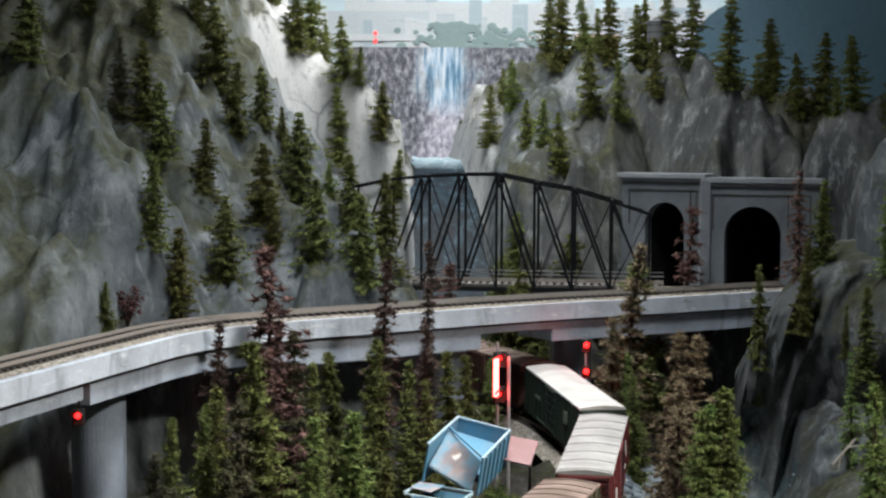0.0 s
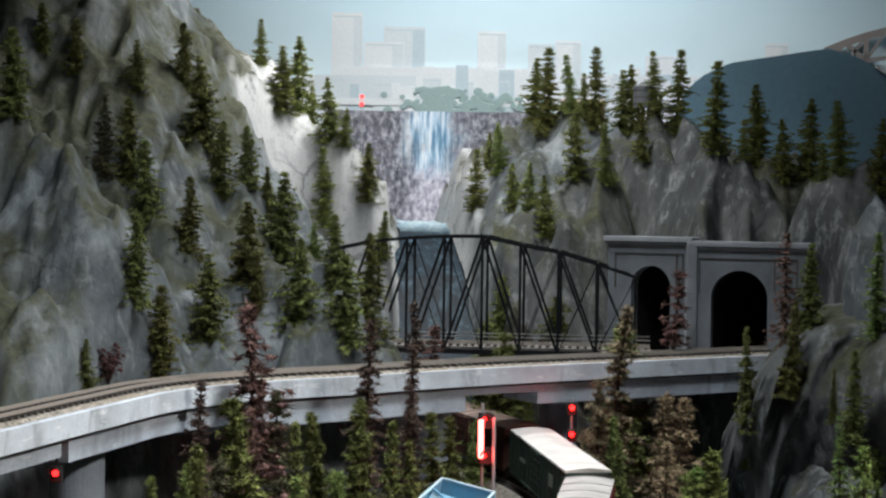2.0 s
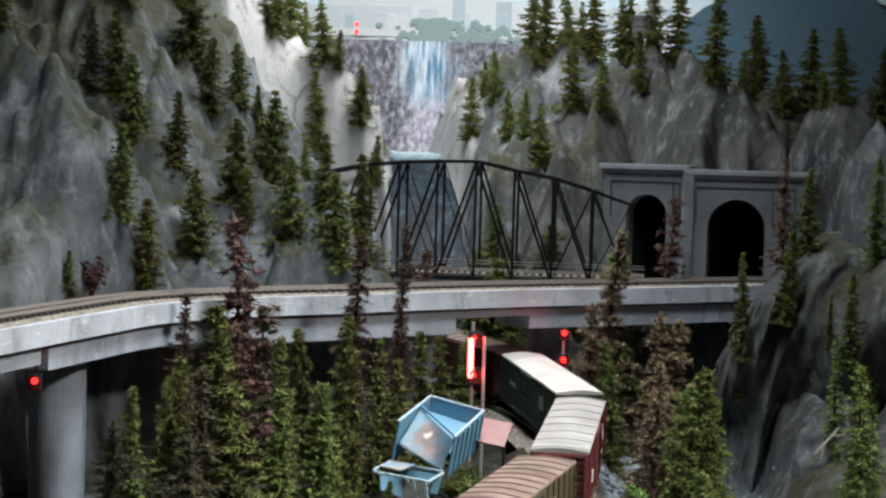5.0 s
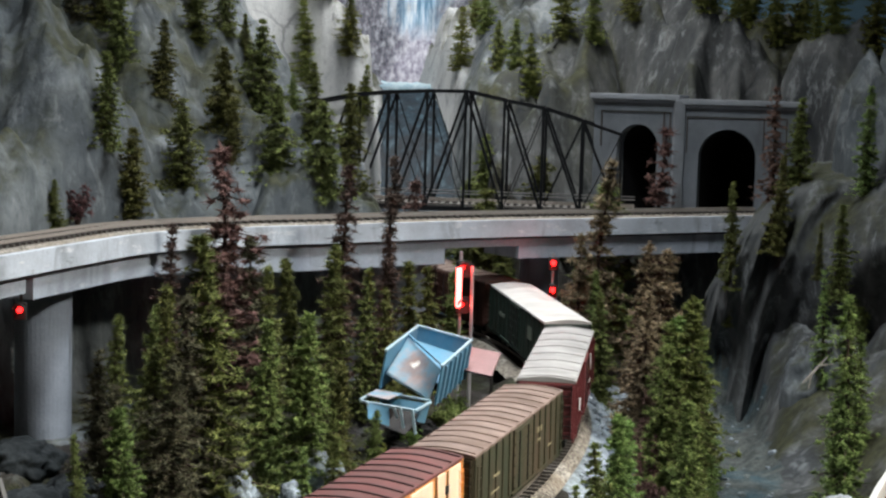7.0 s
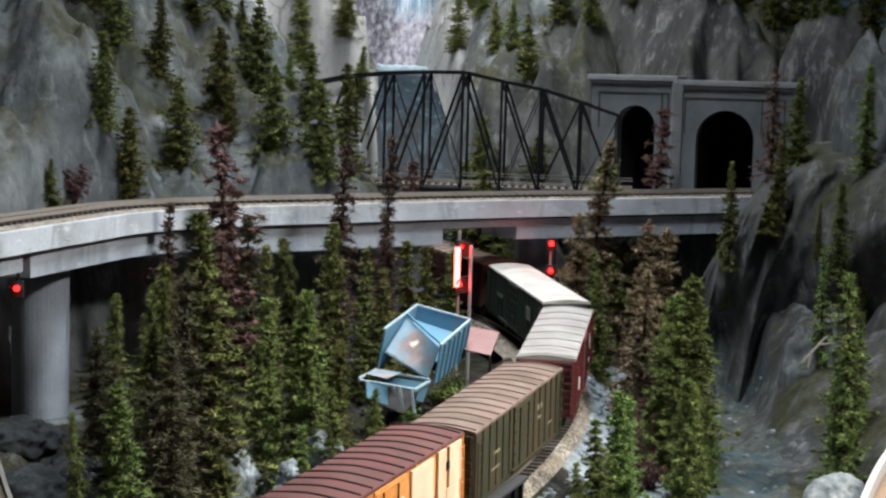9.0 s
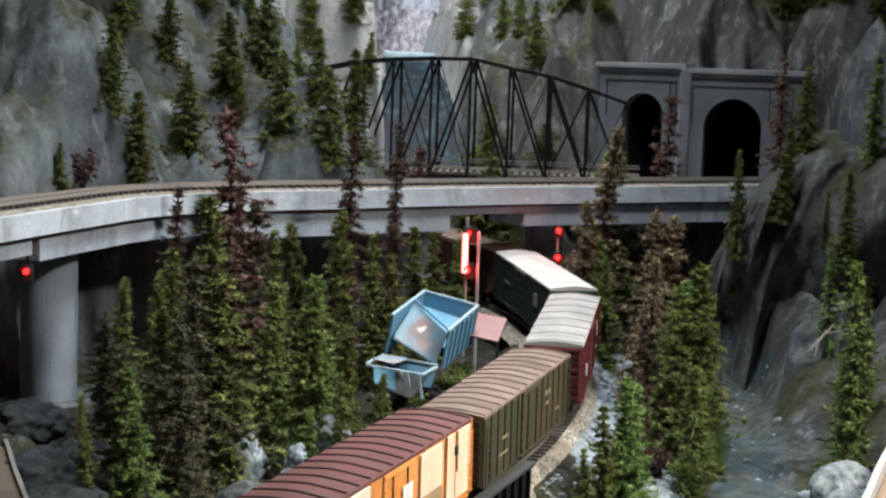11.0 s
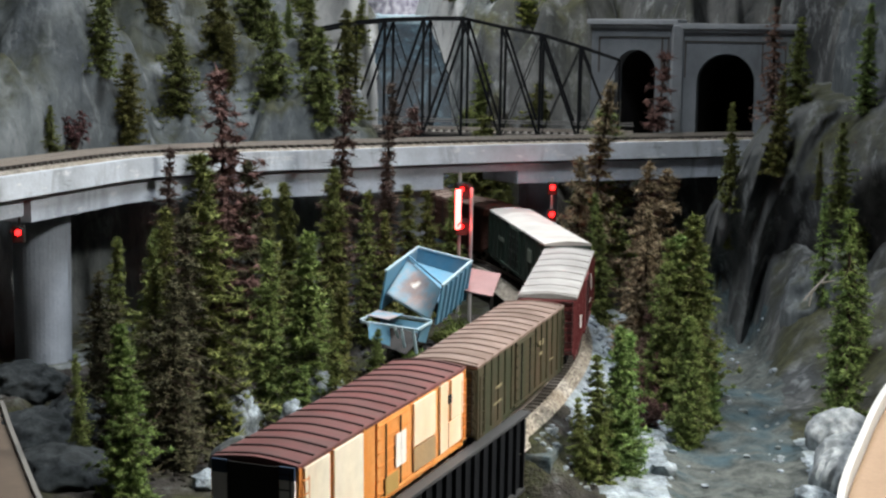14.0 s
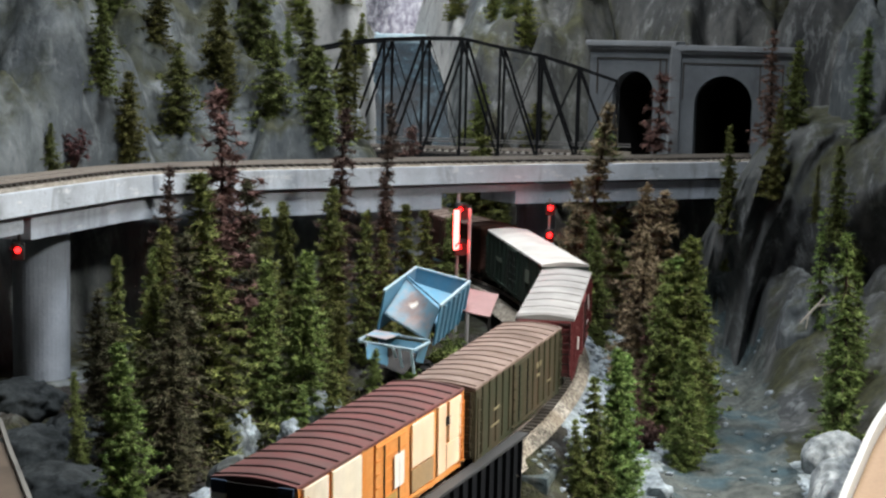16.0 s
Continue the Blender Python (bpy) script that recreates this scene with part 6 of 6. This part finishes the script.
# ---------- the layout's edge ----------
def fascia():
    edge = [(0.170, 0.60), (0.192, 0.70), (0.220, 0.775), (0.260, 0.86), (0.320, 0.95), (0.42, 1.04)]
    line = spline(edge, 8)
    f = empty("fascia_board", None, "beige fascia shelf with a white painted edge", "fascia", kind="structure")
    sweep(line, np.interp(line[:, 1], [0.6, 0.8, 1.04], [0.004, 0.030, 0.075]), [(0.0, -0.12), (0.0, 0.0), (0.0035, 0.0), (0.0035, -0.12)], "edge_strip", plain("white_gloss", (0.50, 0.52, 0.52), 0.4), f, "white painted edge")
    sweep(line, np.interp(line[:, 1], [0.6, 0.8, 1.04], [-0.004, 0.022, 0.068]), [(-0.26, -0.01), (-0.26, 0.0), (-0.0005, 0.0), (-0.0005, -0.01)], "shelf", paint("beige_board", (0.30, 0.215, 0.15), (0.24, 0.17, 0.12), 0.4), f, "beige board")


fascia()


def west_board():
    """A tan board that closes the layout beyond the viaduct's pier."""
    line = spline([(-0.160, 0.671), (-0.191, 0.752), (-0.210, 0.803), (-0.236, 0.873), (-0.258, 0.934), (-0.294, 1.021)], 8)
    f = empty("edge_board", None, "tan curved edge board past the viaduct pier", "fascia", kind="structure")
    sweep(line, np.full(len(line), 0.004), [(0.0, -0.07), (0.0, 0.0), (0.10, 0.0), (0.10, -0.07)], "board", paint("tan_board", (0.11, 0.085, 0.065), (0.06, 0.05, 0.04), 0.5), f)
    sweep(line, np.full(len(line), 0.0045), [(0.0, 0.0), (0.0, 0.002), (0.0025, 0.002), (0.0025, 0.0)], "edge_strip", plain("pale_edge", (0.17, 0.165, 0.155), 0.6), f, "pale worn edge")


west_board()


# ---------- rubble, coal and stones ----------
def stone(name, size, seed, material, at, label="", category="", group="", turn=0):
    rng = np.random.default_rng(seed)
    bm = bmesh.new()
    bmesh.ops.create_icosphere(bm, subdivisions=2, radius=1)
    for v in bm.verts:
        v.co *= 0.75 + 0.45 * rng.random()
    bmesh.ops.scale(bm, vec=size, verts=bm.verts)
    o = part(name, bm, material, flat=True)
    o.matrix_basis = pose(*at, 0, 0, turn)
    return tagged(o, label, category, group)


M_COAL = plain("spilled_coal", (0.02, 0.021, 0.023), 0.6)
rng = np.random.default_rng(12)
for k in range(36):
    x, y = (-0.030, -0.006, -0.024)[k % 3] + rng.normal() * 0.007, (1.014, 1.026, 0.998)[k % 3] + rng.normal() * 0.006
    r = rng.uniform(0.002, 0.0052)
    stone("coal_lump", (r, r, r * 0.7), 100 + k, M_COAL, (x, y, float(terrain(x, y)) + r * 0.3), "black lump of spilled coal by the wreck", "coal", "spilled coal", rng.uniform(0, 360))
for k, (x, y, r) in enumerate(((-0.100, 0.845, 0.016), (-0.118, 0.83, 0.010), (-0.070, 0.86, 0.012), (-0.062, 0.93, 0.010), 
                              (0.075, 0.80, 0.008), (0.085, 0.79, 0.006), (0.070, 0.775, 0.009), (0.115, 0.905, 0.010), (0.135, 0.87, 0.008), (0.226, 0.822, 0.020), (0.238, 0.865, 0.018), (0.205, 0.80, 0.012), (0.25, 0.93, 0.018))):
    if r > 0.013:
        outcrop((x, y, float(terrain(x, y)) + r * 0.3), (r * 1.2, r * 0.9, r), 20 + k, "grey plaster boulder half sunk in the ground", M_BANK if x > 0 else M_ROCK, k * 47, 0.06, 0.10)
        continue
    stone("boulder", (r, r * 0.8, r * (1.0 if r > 0.015 else 0.7)), 200 + k, M_PLASTER, (x, y, float(terrain(x, y)) + r * 0.3), "pale grey plaster boulder half sunk in the ground", "rock", "boulders", k * 47)
for k, (x, y, h, mat) in enumerate(((0.020, 1.06, 0.026, M_BRIGHT), (0.028, 1.045, 0.020, M_GREEN), (0.012, 1.025, 0.020, M_BRIGHT), (-0.012, 1.005, 0.016, M_BRIGHT), (-0.030, 0.990, 0.018, M_OLIVE), (0.022, 1.03, 0.016, M_OLIVE), (-0.005, 0.985, 0.010, M_OLIVE), (0.034, 1.075, 0.015, M_GREEN), (-0.035, 0.955, 0.012, M_OLIVE), (0.016, 1.010, 0.013, M_OLIVE), (0.006, 1.040, 0.010, M_BRIGHT), (0.013, 1.046, 0.009, M_BRIGHT), (0.019, 1.052, 0.010, M_OLIVE), (0.003, 1.030, 0.008, M_OLIVE), (0.025, 1.050, 0.013, M_GREEN), (-0.014, 1.016, 0.007, M_BRIGHT), (0.008, 0.998, 0.011, M_BRIGHT), (0.030, 1.060, 0.014, M_BRIGHT), (-0.050, 0.985, 0.014, M_BRIGHT), (0.140, 0.965, 0.022, M_RUST))):
    b = shrub(300 + k, mat, "low leafy shrub on the rough ground")
    b.matrix_basis = pose(x, y, float(terrain(x, y)) - 0.002, 0, 0, k * 60) @ Matrix.Scale(h, 4)
branch = empty("dead_branch", None, "pale bare branch on the gully rock", "branch")
for a, b, r in (((0.268, 1.085, 0.058), (0.280, 1.09, 0.070), 0.0011), ((0.268, 1.085, 0.058), (0.262, 1.083, 0.052), 0.0011), ((0.274, 1.087, 0.064), (0.284, 1.085, 0.066), 0.0008), ((0.268, 1.085, 0.058), (0.266, 1.082, 0.048), 0.0008)):
    part("twig", rod(bmesh.new(), a, b, r, 6, r * 0.5), plain("bleached_wood", (0.26, 0.24, 0.21)), branch)


# ---------- loose stones, past counting ----------
def scatter(name, count, spots, sizes, material, label, seed):
    rng = np.random.default_rng(seed)
    bm = bmesh.new()
    bmesh.ops.create_icosphere(bm, subdivisions=1, radius=1)
    ball = np.array([v.co[:] for v in bm.verts])
    tris = [tuple(v.index for v in f.verts) for f in bm.faces]
    bm.free()
    verts, faces = [], []
    for k in range(count):
        x, y = spots(rng)
        r = rng.uniform(*sizes)
        v = ball * rng.uniform(0.6, 1.1, (len(ball), 1)) * [r, r * rng.uniform(0.7, 1.2), r * 0.7]
        faces += [tuple(i + len(ball) * k for i in t) for t in tris]
        verts.append(v + [x, y, float(terrain(x, y)) + r * 0.2])
    tagged(mesh_ob(name, np.vstack(verts), faces, material), label, "stones", kind="stuff")


def stream_spot(rng):
    y = rng.uniform(0.78, 1.26)
    return 0.200 + 0.13 * (y - 1.05) + rng.uniform(-0.045, 0.045), y


def bank_spot(rng):
    k = rng.integers(30, len(TRACK_LINE) - 45)
    n = side_of(TRACK_LINE)[k]
    d = -rng.uniform(0.026, 0.06)
    return TRACK_LINE[k][0] + n[0] * d, max(TRACK_LINE[k][1] + n[1] * d, 0.78)


def wood_spot(rng):
    return rng.uniform(-0.175, 0.0), rng.uniform(0.82, 1.10)


scatter("stream_stones", 90, stream_spot, (0.0008, 0.0034), M_PLASTER, "small pale stones strewn over the stream bed", 31)
scatter("bank_stones", 380, bank_spot, (0.0008, 0.0035), M_PLASTER, "pale broken stones along the track bank", 32)
scatter("wood_litter", 500, wood_spot, (0.0008, 0.0035), M_GROUND, "dark litter and stones on the floor of the wood", 33)
